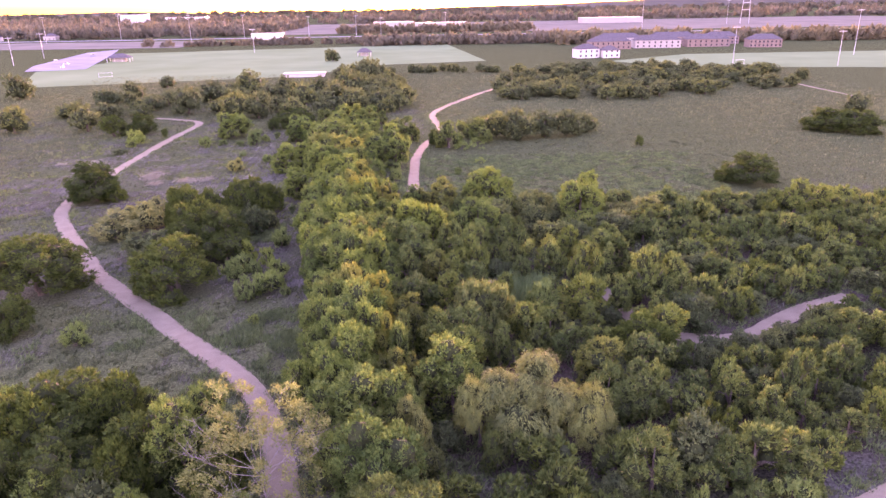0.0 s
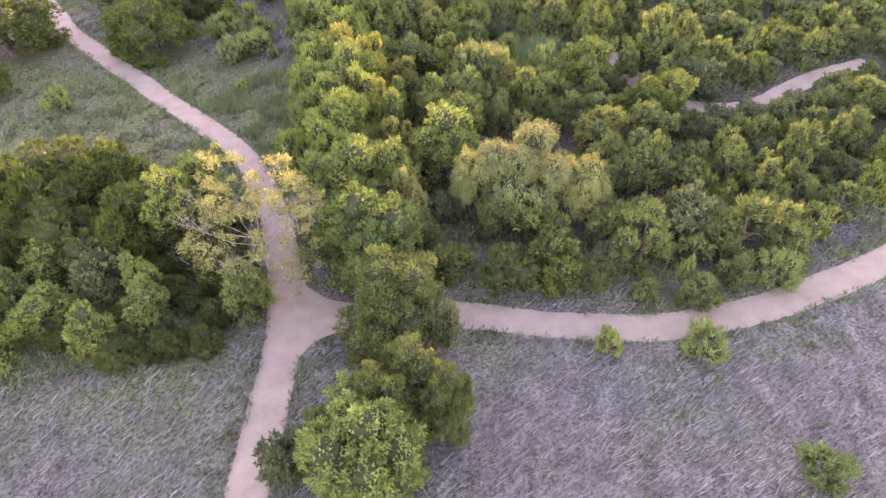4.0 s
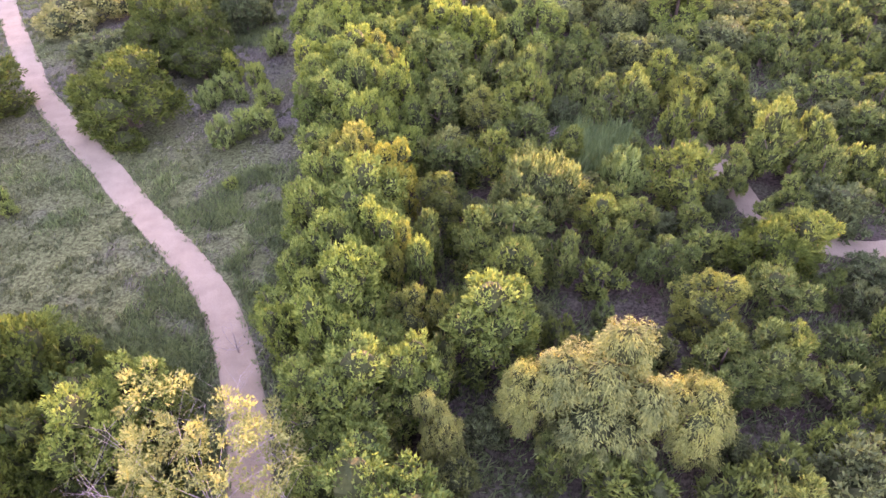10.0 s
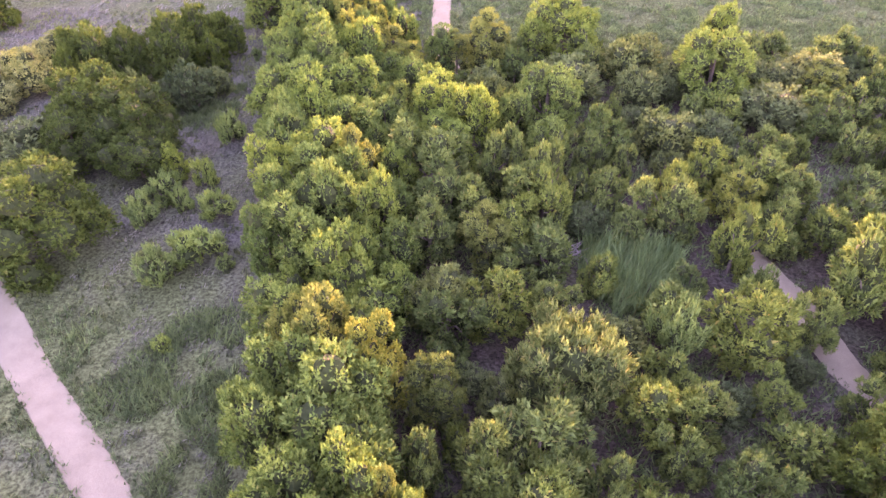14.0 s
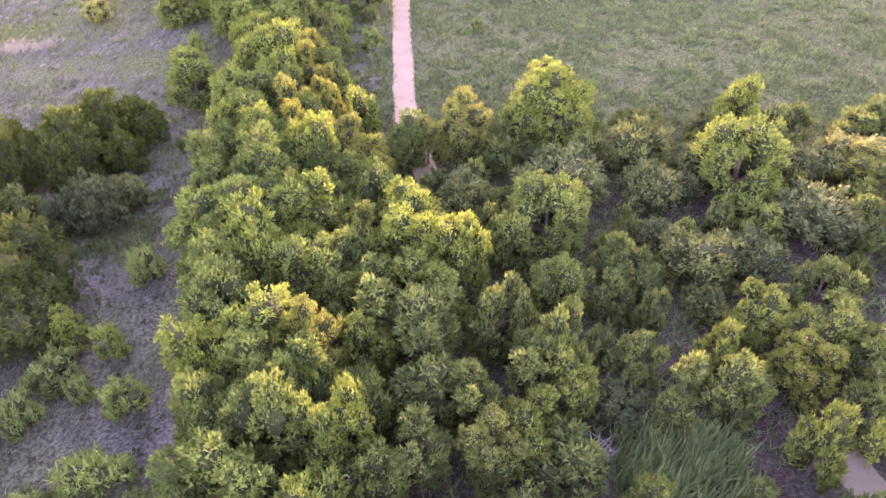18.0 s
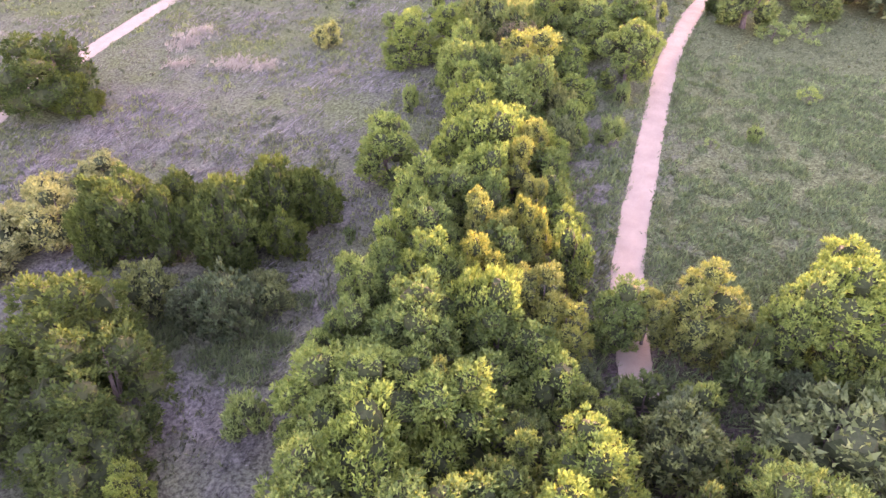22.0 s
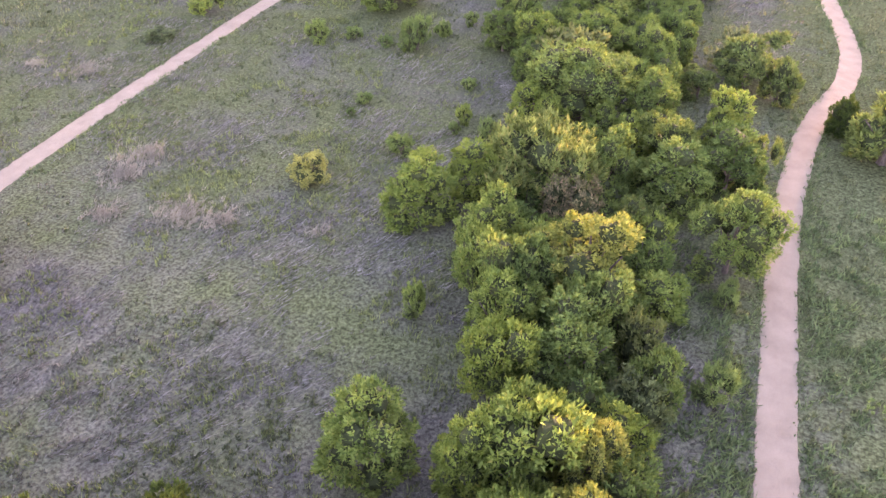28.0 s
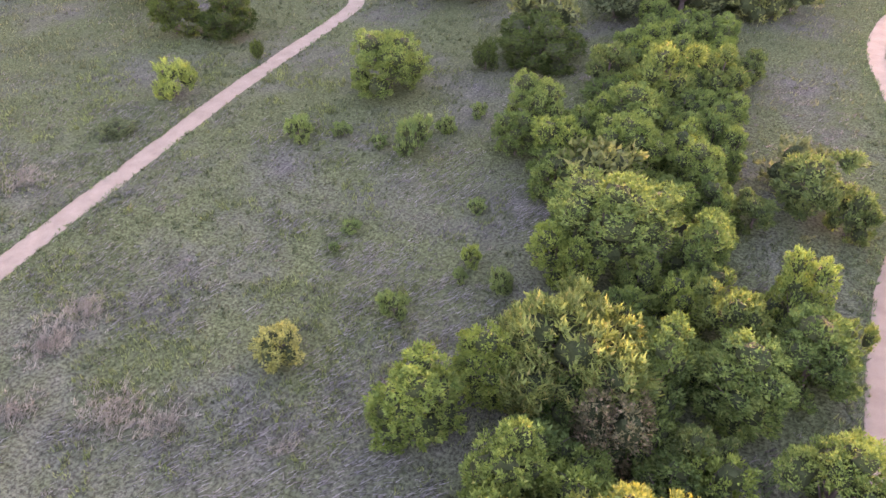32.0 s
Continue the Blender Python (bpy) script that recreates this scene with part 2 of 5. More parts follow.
M_TRAIL, nt, b = material("crushed_granite", 0.95)
c = ramp(nt, noise_at(nt, 0.5, 6.0, 0.6), [(0.3, (0.164, 0.1435, 0.099)), (0.7, (0.222, 0.1974, 0.140))])
c = mix(nt, c, ramp(nt, noise_at(nt, 22.0, 3.0), [(0.35, (0.82, 0.8, 0.8)), (0.65, (1.1, 1.1, 1.1))]), 1.0, "MULTIPLY")
nt.links.new(c, b.inputs["Base Color"])
bump(nt, b, noise_at(nt, 9.0, 6.0, 0.7), 0.5, 0.03)


def plain(name, low, high, scale, rough=0.8):
    m, nt, b = material(name, rough)
    nt.links.new(ramp(nt, noise_at(nt, scale, 5.0), [(0.3, low), (0.7, high)]), b.inputs["Base Color"])
    b.inputs["Specular IOR Level"].default_value = 0.5 if rough < 0.7 else 0.0
    return m


M_MOWN = plain("mown_turf", (0.125, 0.185, 0.095), (0.165, 0.235, 0.130), 0.02)
M_ASPHALT = plain("old_asphalt", (0.20, 0.20, 0.215), (0.27, 0.27, 0.285), 0.05)
M_TILLED = plain("tilled_soil", (0.105, 0.082, 0.074), (0.152, 0.122, 0.112), 0.03)
M_STRAW = plain("stubble", (0.13, 0.128, 0.105), (0.19, 0.182, 0.152), 0.02)
M_ROOF = plain("grey_shingles", (0.084, 0.077, 0.084), (0.133, 0.126, 0.133), 0.8)
M_WALL = plain("pale_siding", (0.315, 0.294, 0.28), (0.392, 0.371, 0.35), 0.5)
M_WHITE = plain("white_paint", (0.49, 0.483, 0.469), (0.574, 0.567, 0.553), 0.5)
M_BRICK = plain("brown_brick", (0.175, 0.133, 0.119), (0.238, 0.189, 0.168), 0.6)
M_METAL = plain("galvanised_steel", (0.315, 0.315, 0.322), (0.42, 0.42, 0.42), 1.0, 0.5)
M_GLASS = plain("window_glass", (0.021, 0.0245, 0.0315), (0.035, 0.0385, 0.049), 0.3, 0.1)
M_HILL = plain("distant_hills", (0.07, 0.077, 0.063), (0.119, 0.112, 0.091), 0.004)


# ==== mesh helpers ====
def mesh_from(name, verts, faces, mat):
    me = bpy.data.meshes.new(name)
    me.from_pydata([tuple(v) for v in verts], [], faces)
    me.materials.append(mat)
    me.update()
    return me


def mesh_poly(name, groups, mat):
    """A mesh of separate faces: groups are pairs of an array of corner points and the corners per face."""
    groups = [(np.asarray(v, dtype=np.float32).reshape(-1, 3), n) for v, n in groups]
    verts = np.concatenate([v for v, n in groups])
    total = np.concatenate([np.full(len(v) // n, n, dtype=np.int32) for v, n in groups])
    me = bpy.data.meshes.new(name)
    me.vertices.add(len(verts))
    me.vertices.foreach_set("co", verts.ravel())
    me.loops.add(len(verts))
    me.loops.foreach_set("vertex_index", np.arange(len(verts), dtype=np.int32))
    me.polygons.add(len(total))
    me.polygons.foreach_set("loop_start", np.concatenate([[0], np.cumsum(total)[:-1]]).astype(np.int32))
    me.polygons.foreach_set("loop_total", total)
    me.materials.append(mat)
    me.update(calc_edges=True)
    return me


def part(name, me, parent, label=""):
    ob = new(name, me)
    ob.parent = parent
    return tagged(ob, label) if label else ob


def unit(v):
    return v / np.maximum(np.linalg.norm(v, axis=-1, keepdims=True), 1e-9)


def spray(rng, roots, axis, outward, size, narrow):
    """Narrow leaf sprays at the roots, pointing roughly along the axis and lying like shingles on the clump."""
    n = len(roots)
    way = unit(unit(axis) + 0.34 * rng.normal(size=(n, 3)))
    normal = 0.36 * rng.normal(size=(n, 3)) + unit(outward)
    normal = unit(normal - way * np.sum(way * normal, axis=1, keepdims=True))
    side = np.cross(normal, way)
    s = size * rng.uniform(0.55, 1.45, (n, 1))
    w = s * narrow * 0.5
    skew = rng.uniform(-0.25, 0.25, (n, 1)) * s
    return np.stack([roots + side * w - way * (s * 0.35 + skew), roots + way * s * 0.65, roots - side * w - way * (s * 0.35 - skew)], axis=1).reshape(-1, 3)


def spiral(count, top, bottom, turn):
    """Directions spread evenly over a sphere between two heights."""
    i = np.arange(count) + 0.5
    z = top + (bottom - top) * i / count
    r = np.sqrt(np.maximum(0.0, 1 - z ** 2))
    th = i * 2.39996 + turn
    return np.stack([r * np.cos(th), r * np.sin(th), z], axis=1)


def crown(name, seed, mat, boughs=9, tufts=16, per=60, leaf=0.05, low=0.02, style="round", wide=0.46, fat=0.17, gaps=0.0, ragged=0.12, narrow=0.62, tall=1.0):
    """A crown one unit wide each way and two high: boughs, each a dome of tufts, each tuft a cluster of leaf sprays,
    over closed cores coloured dark for the shade inside.
    """
    rng = np.random.default_rng(seed)
    d = unit(spiral(boughs, 1.0, -0.8, rng.uniform(0, 6.28)) + rng.normal(0, 0.16, (boughs, 3)))
    size = wide * rng.uniform(0.72, 1.22, boughs)
    centre = d * np.maximum(0.12, 1 - size + rng.normal(0, ragged, boughs))[:, None]
    skirt = d[:, 2] < 0.1
    centre[skirt, :2] = (unit(d[:, :2]) * np.maximum(0.12, 1 - size)[:, None])[skirt] * rng.uniform(0.82, 1.0, (skirt.sum(), 1))
    centre[:, 2] *= tall
    tris, quads = [], []
    for k in range(boughs):
        u = unit(spiral(tufts, 1.0, -0.75, rng.uniform(0, 6.28)) + rng.normal(0, 0.2, (tufts, 3)))
        u = u[(u @ unit(d[k] + (0, 0, 0.5))) > -0.35]
        c = centre[k] + u * size[k] * rng.uniform(0.78, 1.04, (len(u), 1))
        hidden = np.zeros(len(c), dtype=bool)
        for q in range(boughs):
            if q != k:
                hidden |= np.linalg.norm(c - centre[q], axis=1) < size[q] * 0.82
        keep = ~hidden & (rng.uniform(size=len(c)) >= gaps)
        for cc, uu in zip(c[keep], u[keep]):
            f = fat * rng.uniform(0.7, 1.35)
            n = max(6, int(per * (f / fat) ** 1.5))
            e = unit(rng.normal(size=(n, 3)) + uu * 0.9 + (0, 0, 0.35))
            p = cc + e * f * rng.uniform(0.35, 1.06, (n, 1))
            if style == "up":
                ax = e * 0.45 + uu * 0.15 + (0, 0, 0.9)
                p[:, 2] += rng.uniform(0, 1.15, n) ** 2 * f
            elif style == "weep":
                ax = e * 0.35 + uu * 0.35 + (0, 0, -0.9)
                p[:, 2] -= rng.uniform(0, 1.4, n) * f * np.clip(np.linalg.norm(uu[:2]) + 0.2, 0, 1)
            else:
                ax = e * 0.7 + uu * 0.2 + (0, 0, 0.35)
            tris.append(spray(rng, p, ax, e * 0.7 + uu * 0.5 + (0, 0, 0.25), leaf, narrow))
        if gaps < 0.2:
            # loose leaves between the tufts
            n = int(per * tufts * 0.2)
            e = unit(rng.normal(size=(n, 3)) + unit(d[k] + (0, 0, 0.4)) * 0.5)
            p = centre[k] + e * size[k] * rng.uniform(0.74, 0.98, (n, 1))
            clear = np.ones(n, dtype=bool)
            for q in range(boughs):
                if q != k:
                    clear &= np.linalg.norm(p - centre[q], axis=1) > size[q] * 0.8
            p, e = p[clear], e[clear]
            tris.append(spray(rng, p, e * 0.5 + (0, 0, -0.6 if style == "weep" else 0.5), e + (0, 0, 0.2), leaf * 1.25, narrow))
            # the inside of the bough: a lumpy closed core under its leaves, painted shade-dark
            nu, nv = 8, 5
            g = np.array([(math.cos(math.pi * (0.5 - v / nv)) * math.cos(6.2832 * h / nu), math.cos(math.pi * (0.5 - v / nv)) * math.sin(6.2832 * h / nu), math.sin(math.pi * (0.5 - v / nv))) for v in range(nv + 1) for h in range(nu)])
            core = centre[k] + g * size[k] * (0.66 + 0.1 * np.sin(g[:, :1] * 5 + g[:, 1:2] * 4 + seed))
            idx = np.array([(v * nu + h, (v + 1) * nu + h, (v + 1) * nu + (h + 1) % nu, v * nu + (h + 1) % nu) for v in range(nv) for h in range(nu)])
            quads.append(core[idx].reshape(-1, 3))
    groups = [np.concatenate(tris)] + ([np.concatenate(quads)] if quads else [])
    wide_at = np.percentile(np.linalg.norm(groups[0][:, :2], axis=1), 96)
    foot, top = np.percentile(groups[0][:, 2], (1.0, 99.5))
    for g in groups:
        g[:, :2] /= wide_at
        g[:, 2] = np.maximum(low + (g[:, 2] - foot) / (top - foot) * (2 - low), 0.015)
    me = mesh_poly(name, list(zip(groups, (3, 4))), mat)
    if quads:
        me.materials.append(M_CORESHADE)
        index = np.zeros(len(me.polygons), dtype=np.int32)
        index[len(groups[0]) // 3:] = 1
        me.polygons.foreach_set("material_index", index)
    return me


def tube(verts, faces, points, sides=5):
    """Adds a tapered limb through (x, y, z, radius) points to the lists."""
    base = len(verts)
    pts = [Vector(p[:3]) for p in points]
    for j, p in enumerate(pts):
        way = (pts[min(j + 1, len(pts) - 1)] - pts[max(j - 1, 0)]).normalized()
        a = way.orthogonal().normalized()
        bb = way.cross(a)
        for s in range(sides):
            an = 2 * math.pi * s / sides
            verts.append(p + (a * math.cos(an) + bb * math.sin(an)) * points[j][3])
    for j in range(len(pts) - 1):
        for s in range(sides):
            t = (s + 1) % sides
            faces.append((base + j * sides + s, base + j * sides + t, base + (j + 1) * sides + t, base + (j + 1) * sides + s))
    faces.append(tuple(base + (len(pts) - 1) * sides + s for s in range(sides)))


def trunk(name, seed, mat, girth=0.07, limbs=5, fork=0.5, reach=0.6, twigs=0, stems=1):
    rng = random.Random(seed)
    verts, faces = [], []
    for st in range(stems):
        ox, oy = (rng.uniform(-0.12, 0.12), rng.uniform(-0.12, 0.12)) if stems > 1 else (0, 0)
        tube(verts, faces, [(ox, oy, -0.06, girth * 1.35), (ox * 1.1, oy * 1.1, 0.12, girth), (ox * 1.6 + 0.03, oy * 1.6, fork, girth * 0.8), (ox * 2.6, oy * 2.6 + 0.03, 1.1, girth * 0.5), (ox * 3, oy * 3, 1.6, girth * 0.2)])
    for k in range(limbs):
        an = 6.283 * (k + rng.uniform(0, 0.6)) / limbs
        z = fork * rng.uniform(0.8, 1.4)
        r = reach * rng.uniform(0.8, 1.2)
        end = Vector((math.cos(an) * r, math.sin(an) * r, z + rng.uniform(0.35, 0.95)))
        mid = Vector((math.cos(an + 0.2) * r * 0.5, math.sin(an + 0.2) * r * 0.5, z + 0.3))
        tube(verts, faces, [(0, 0, z, girth * 0.55), (*mid, girth * 0.38), (*end, girth * 0.14)], 4)
        for q in range(twigs):
            s = rng.uniform(0.4, 1.0)
            p0 = mid.lerp(end, s)
            p1 = p0 + Vector((rng.uniform(-0.3, 0.3), rng.uniform(-0.3, 0.3), rng.uniform(0.0, 0.35)))
            p2 = p1 + Vector((rng.uniform(-0.2, 0.2), rng.uniform(-0.2, 0.2), rng.uniform(-0.02, 0.22)))
            tube(verts, faces, [(*p0, girth * 0.2), (*p1, girth * 0.12), (*p2, girth * 0.04)], 3)
    return mesh_from(name, verts, faces, mat)


def model(kind, category, label, crown_mesh, trunk_mesh):
    root = new(kind)
    root.empty_display_size = 0.2
    part("trunk", trunk_mesh, root)
    part("crown", crown_mesh, root)
    return tagged(root, label, category)


MODELS = {}


def models(key, kind, category, label, mat, bark, count, group="", trunk_kw=None, **kw):
    MODELS[key] = [tagged(model(kind, category, label, crown("crown", 11 * s + len(key) * 7 + ord(key[0]), mat, **kw), trunk("trunk", s + 3, bark, **(trunk_kw or {}))), group=group) for s in range(count)]


def plant(key, x, y, r, h, label=""):
    rng = random.Random(round(x * 31 + y * 17))
    src = MODELS[key][rng.randrange(len(MODELS[key]))]
    wob = rng.uniform(0.92, 1.08)
    ob = copy_thing(src, pose(x, y, 0, 0, 0, rng.uniform(0, 360)) @ Matrix.Diagonal((r * wob, r / wob, h / 2, 1)))
    if label:
        ob["label"] = label
    return ob


# ==== trails, by their middle lines ====
MAIN = [(-13.5, -60.0), (-12.6, -30.0), (-11.8, -5.0), (-11.6, 14.0), (-11.6, 27.7), (-11.4, 33.2), (-11.5, 40.9), (-12.6, 47.8), (-14.9, 56.0), (-18.3, 63.5), (-21.4, 68.2), (-24.7, 71.9), (-30.6, 77.9), (-36.9, 84.8), (-43.6, 91.8), (-51.8, 101.0), (-56.6, 108.0), (-65.1, 120.1), (-72.6, 132.2), (-76.0, 143.0), (-77.0, 155.0), (-78.0, 167.8), (-78.7, 182.9), (-79.5, 204.5), (-79.4, 218.2), (-79.1, 234.6), (-80.2, 243.0), (-86.0, 249.0), (-100.0, 256.0)]
EAST = [(-11.4, 43.2), (-7.7, 41.9), (-3.0, 42.2), (1.3, 42.0), (5.6, 41.3), (9.7, 40.5), (16.0, 40.1), (20.4, 40.6), (25.1, 41.7), (30.3, 43.7), (37.1, 46.7), (50.0, 54.0), (64.0, 64.0), (82.0, 72.0), (110.0, 79.0)]
THICKET = [(56.0, 85.5), (49.0, 82.5), (42.9, 78.6), (37.6, 75.0), (32.8, 74.1), (28.8, 75.6), (25.9, 78.8), (25.0, 83.4), (24.2, 87.4), (22.6, 92.0)]
HEDGE = [(-0.8, 120.5), (-1.8, 124.5), (-3.3, 132.0), (-3.8, 138.4), (-3.9, 148.4), (-4.0, 161.9), (-3.8, 177.0), (-2.9, 186.5), (-2.0, 193.5), (-0.3, 200.8), (2.5, 209.5), (3.6, 218.8), (3.0, 228.6), (1.8, 238.0), (1.2, 253.7), (6.7, 273.4), (22.8, 312.2), (40.0, 345.0)]
FORK_SOUTH = [(-11.5, 35.0), (-11.0, 38.2), (-9.2, 40.6), (-6.2, 41.7), (-3.0, 42.0)]
FORK_NORTH = [(-12.3, 47.5), (-11.2, 44.8), (-8.8, 42.9), (-6.0, 42.3), (-3.0, 42.2)]
MEADOW = [(172.3, 280.0), (172.0, 310.3), (171.8, 328.6), (168.0, 350.0)]
TRAILS = {"trail_main": (MAIN, 1.27), "trail_east": (EAST, 1.5), "trail_thicket": (THICKET, 1.4), "trail_hedge": (HEDGE, 1.3), "trail_meadow": (MEADOW, 1.0), "trail_fork_south": (FORK_SOUTH, 1.25), "trail_fork_north": (FORK_NORTH, 1.25)}


def smooth_line(pts, step=0.5):
    pts = [np.array(p, float) for p in pts]
    out = []
    for i in range(len(pts) - 1):
        p0, p1, p2, p3 = pts[max(i - 1, 0)], pts[i], pts[i + 1], pts[min(i + 2, len(pts) - 1)]
        k = max(2, int(np.linalg.norm(p2 - p1) / step))
        for t in np.linspace(0, 1, k, endpoint=False):
            out.append(0.5 * (2 * p1 + (p2 - p0) * t + (2 * p0 - 5 * p1 + 4 * p2 - p3) * t * t + (3 * p1 - p0 - 3 * p2 + p3) * t ** 3))
    out.append(pts[-1])
    return np.array(out)


LINES = {k: smooth_line(v[0]) for k, v in TRAILS.items()}
ALL_TRAIL = np.concatenate([v[::2] for v in LINES.values()])


def trail_gap(xy):
    """Distance of each point from the middle of the nearest trail."""
    best = np.full(len(xy), 1e9)
    for k in range(0, len(ALL_TRAIL), 40):
        q = ALL_TRAIL[k:k + 40]
        best = np.minimum(best, np.sqrt(((xy[:, None, :] - q[None]) ** 2).sum(2)).min(1))
    return best


def build_trail(name, half, lift, label):
    line = LINES[name]
    way = unit(np.gradient(line, axis=0))
    side = np.stack([way[:, 1], -way[:, 0]], axis=1)
    rng = np.random.default_rng(len(line))
    offs = [-1, -0.9, -0.45, 0, 0.45, 0.9, 1]
    rise = [-0.05, 0.03, 0.05, 0.06, 0.05, 0.03, -0.05]
    verts, faces = [], []
    n = len(line)
    wl = half * (1 + 0.03 * np.sin(np.arange(n) * 0.31) + rng.normal(0, 0.03, n))
    wr = half * (1 + 0.03 * np.sin(np.arange(n) * 0.23 + 2) + rng.normal(0, 0.03, n))
    for i in range(n):
        for o, z in zip(offs, rise):
            w = wl[i] if o < 0 else wr[i]
            p = line[i] + side[i] * o * w
            verts.append((p[0], p[1], z + lift))
    m = len(offs)
    for i in range(n - 1):
        for j in range(m - 1):
            faces.append((i * m + j, i * m + j + 1, (i + 1) * m + j + 1, (i + 1) * m + j))
    ob = new(name, mesh_from(name, verts, faces, M_TRAIL))
    return tagged(ob, label, "trail", kind="structure")


build_trail("trail_main", 1.45, 0.012, "pinkish crushed-granite trail winding through the meadow")
build_trail("trail_east", 1.5, 0.006, "pinkish crushed-granite side trail along the thicket")
build_trail("trail_thicket", 1.4, 0.0, "pinkish crushed-granite trail half hidden in the thicket")
build_trail("trail_hedge", 1.4, 0.0, "straight pinkish crushed-granite trail beside the hedgerow")
build_trail("trail_meadow", 1.0, 0.0, "thin pale dirt trail across the far meadow")
build_trail("trail_fork_south", 1.25, -0.004, "rounded corner of the trail fork")
build_trail("trail_fork_north", 1.25, -0.008, "rounded corner of the trail fork")

# ==== ground: one sheet, finer near the walk, out to the horizon ====
gx = np.concatenate([np.linspace(-3600, -400, 9), np.linspace(-300, 300, 61), np.linspace(400, 3600, 9)])
gy = np.concatenate([[-600, -300, -100], np.linspace(-40, 420, 47), np.linspace(500, 4700, 12)])
gv = [(x, y, 0.0) for y in gy for x in gx]
gf = [(j * len(gx) + i, j * len(gx) + i + 1, (j + 1) * len(gx) + i + 1, (j + 1) * len(gx) + i) for j in range(len(gy) - 1) for i in range(len(gx) - 1)]
ground = tagged(new("ground", mesh_from("ground", gv, gf, M_GROUND)), "flat dry meadow ground with green patches", "ground", kind="structure")

# ==== plants: models ====
LOW_STEMS = {"fork": 0.25, "stems": 3, "girth": 0.05, "limbs": 3}
SLIM = {"fork": 0.25, "stems": 1, "girth": 0.05, "limbs": 3}
models("elm", "elm_tree", "tree", "leafy green elm tree with yellowing top in the hedgerow", M_ELM, M_BARK, 5, "hedgerow trees", boughs=13, tufts=15, per=52, leaf=0.081, wide=0.43, fat=0.17, tall=1.75)
models("elmbig", "elm_tree", "tree", "tall broad green elm tree with yellowing top in the hedgerow", M_ELM, M_BARK, 4, "hedgerow trees", boughs=17, tufts=18, per=60, leaf=0.054, wide=0.37, fat=0.125, tall=1.3)
models("oak", "elm_tree", "tree", "dark-green elm tree with dense leaves beside the trail fork", M_OAK, M_BARK, 3, "trees at the fork", boughs=15, tufts=19, per=84, leaf=0.050, wide=0.39, fat=0.13, tall=1.25)
models("gold", "elm_tree", "tree", "golden-yellow autumn elm tree in the hedgerow", M_GOLD, M_BARK, 3, "hedgerow trees", boughs=14, tufts=16, per=60, leaf=0.064, wide=0.40, fat=0.14, tall=1.65)
models("bushbig", "bush", "bush", "very wide dense dark-green bush growing in the meadow", M_BUSH, M_BARK, 3, "meadow bushes", boughs=16, tufts=18, per=48, leaf=0.061, low=0.0, wide=0.35, fat=0.12, trunk_kw=LOW_STEMS)
models("elmlet", "young_elm", "tree", "slender young elm filling the hedgerow", M_ELM, M_BARK, 3, "young elms", boughs=7, tufts=12, per=52, leaf=0.105, wide=0.5, fat=0.23, tall=1.5)
models("mesq", "thicket_tree", "tree", "small olive-green tree standing in the dense thicket", M_MESQ, M_BARK, 6, "thicket trees", boughs=9, tufts=14, per=50, leaf=0.108, low=0.02, wide=0.40, fat=0.16, ragged=0.26, narrow=0.46, tall=1.25)
models("scrub", "thicket_shrub", "shrub", "small tangled green shrub filling the thicket", M_MESQ, M_BARK, 5, "thicket shrubs", boughs=6, tufts=10, per=34, leaf=0.155, low=0.0, wide=0.44, fat=0.2, ragged=0.28, narrow=0.46, trunk_kw=SLIM)
models("darkscrub", "thicket_shrub", "shrub", "small dark-green shrub crouching in the thicket", M_OAK, M_BARK, 4, "thicket shrubs", boughs=6, tufts=10, per=40, leaf=0.14, low=0.0, wide=0.44, fat=0.2, ragged=0.26, narrow=0.5, trunk_kw=SLIM)
models("feather", "mesquite_tree", "tree", "wide feathery tree with upright yellow-green sprays", M_FEATHER, M_BARK, 2, boughs=16, tufts=17, per=72, leaf=0.105, low=0.03, style="up", wide=0.36, fat=0.125, narrow=0.27)
models("willow", "willow_tree", "tree", "pale yellow-green willow tree with drooping sprays", M_WILLOW, M_BARK, 2, boughs=11, tufts=18, per=170, leaf=0.056, low=0.3, style="weep", wide=0.44, fat=0.16, ragged=0.16, narrow=0.36)
models("bush", "bush", "bush", "dense rounded dark-green bush growing in the meadow", M_BUSH, M_BARK, 4, "meadow bushes", boughs=10, tufts=16, per=64, leaf=0.078, low=0.0, wide=0.42, fat=0.16, trunk_kw=LOW_STEMS)
models("grey", "shrub", "shrub", "low grey-green shrub with soft loose leaves", M_GREY, M_BARK, 3, "grey shrubs", boughs=8, tufts=12, per=38, leaf=0.108, low=0.0, wide=0.46, fat=0.2, trunk_kw=LOW_STEMS)
models("pale", "pale_shrub", "shrub", "pale cream-green shrub with faded flower heads", M_PALE, M_BARK, 2, boughs=8, tufts=12, per=54, leaf=0.085, low=0.0, wide=0.42, fat=0.18, ragged=0.2, trunk_kw=LOW_STEMS)
models("sap", "sapling", "sapling", "feathery bright-green sapling growing in dry grass", M_SAP, M_BARK, 4, "saplings", boughs=6, tufts=9, per=44, leaf=0.19, low=0.0, style="up", wide=0.46, fat=0.2, ragged=0.14, narrow=0.26, tall=1.2, trunk_kw=LOW_STEMS)
models("sumac", "weed_clump", "weeds", "low yellow-green weed clump in the meadow", M_SAP, M_BARK, 2, boughs=7, tufts=5, per=40, leaf=0.2, low=0.0, style="up", wide=0.36, fat=0.2, gaps=0.25, narrow=0.3, trunk_kw={"fork": 0.2, "stems": 2, "girth": 0.03, "limbs": 2})
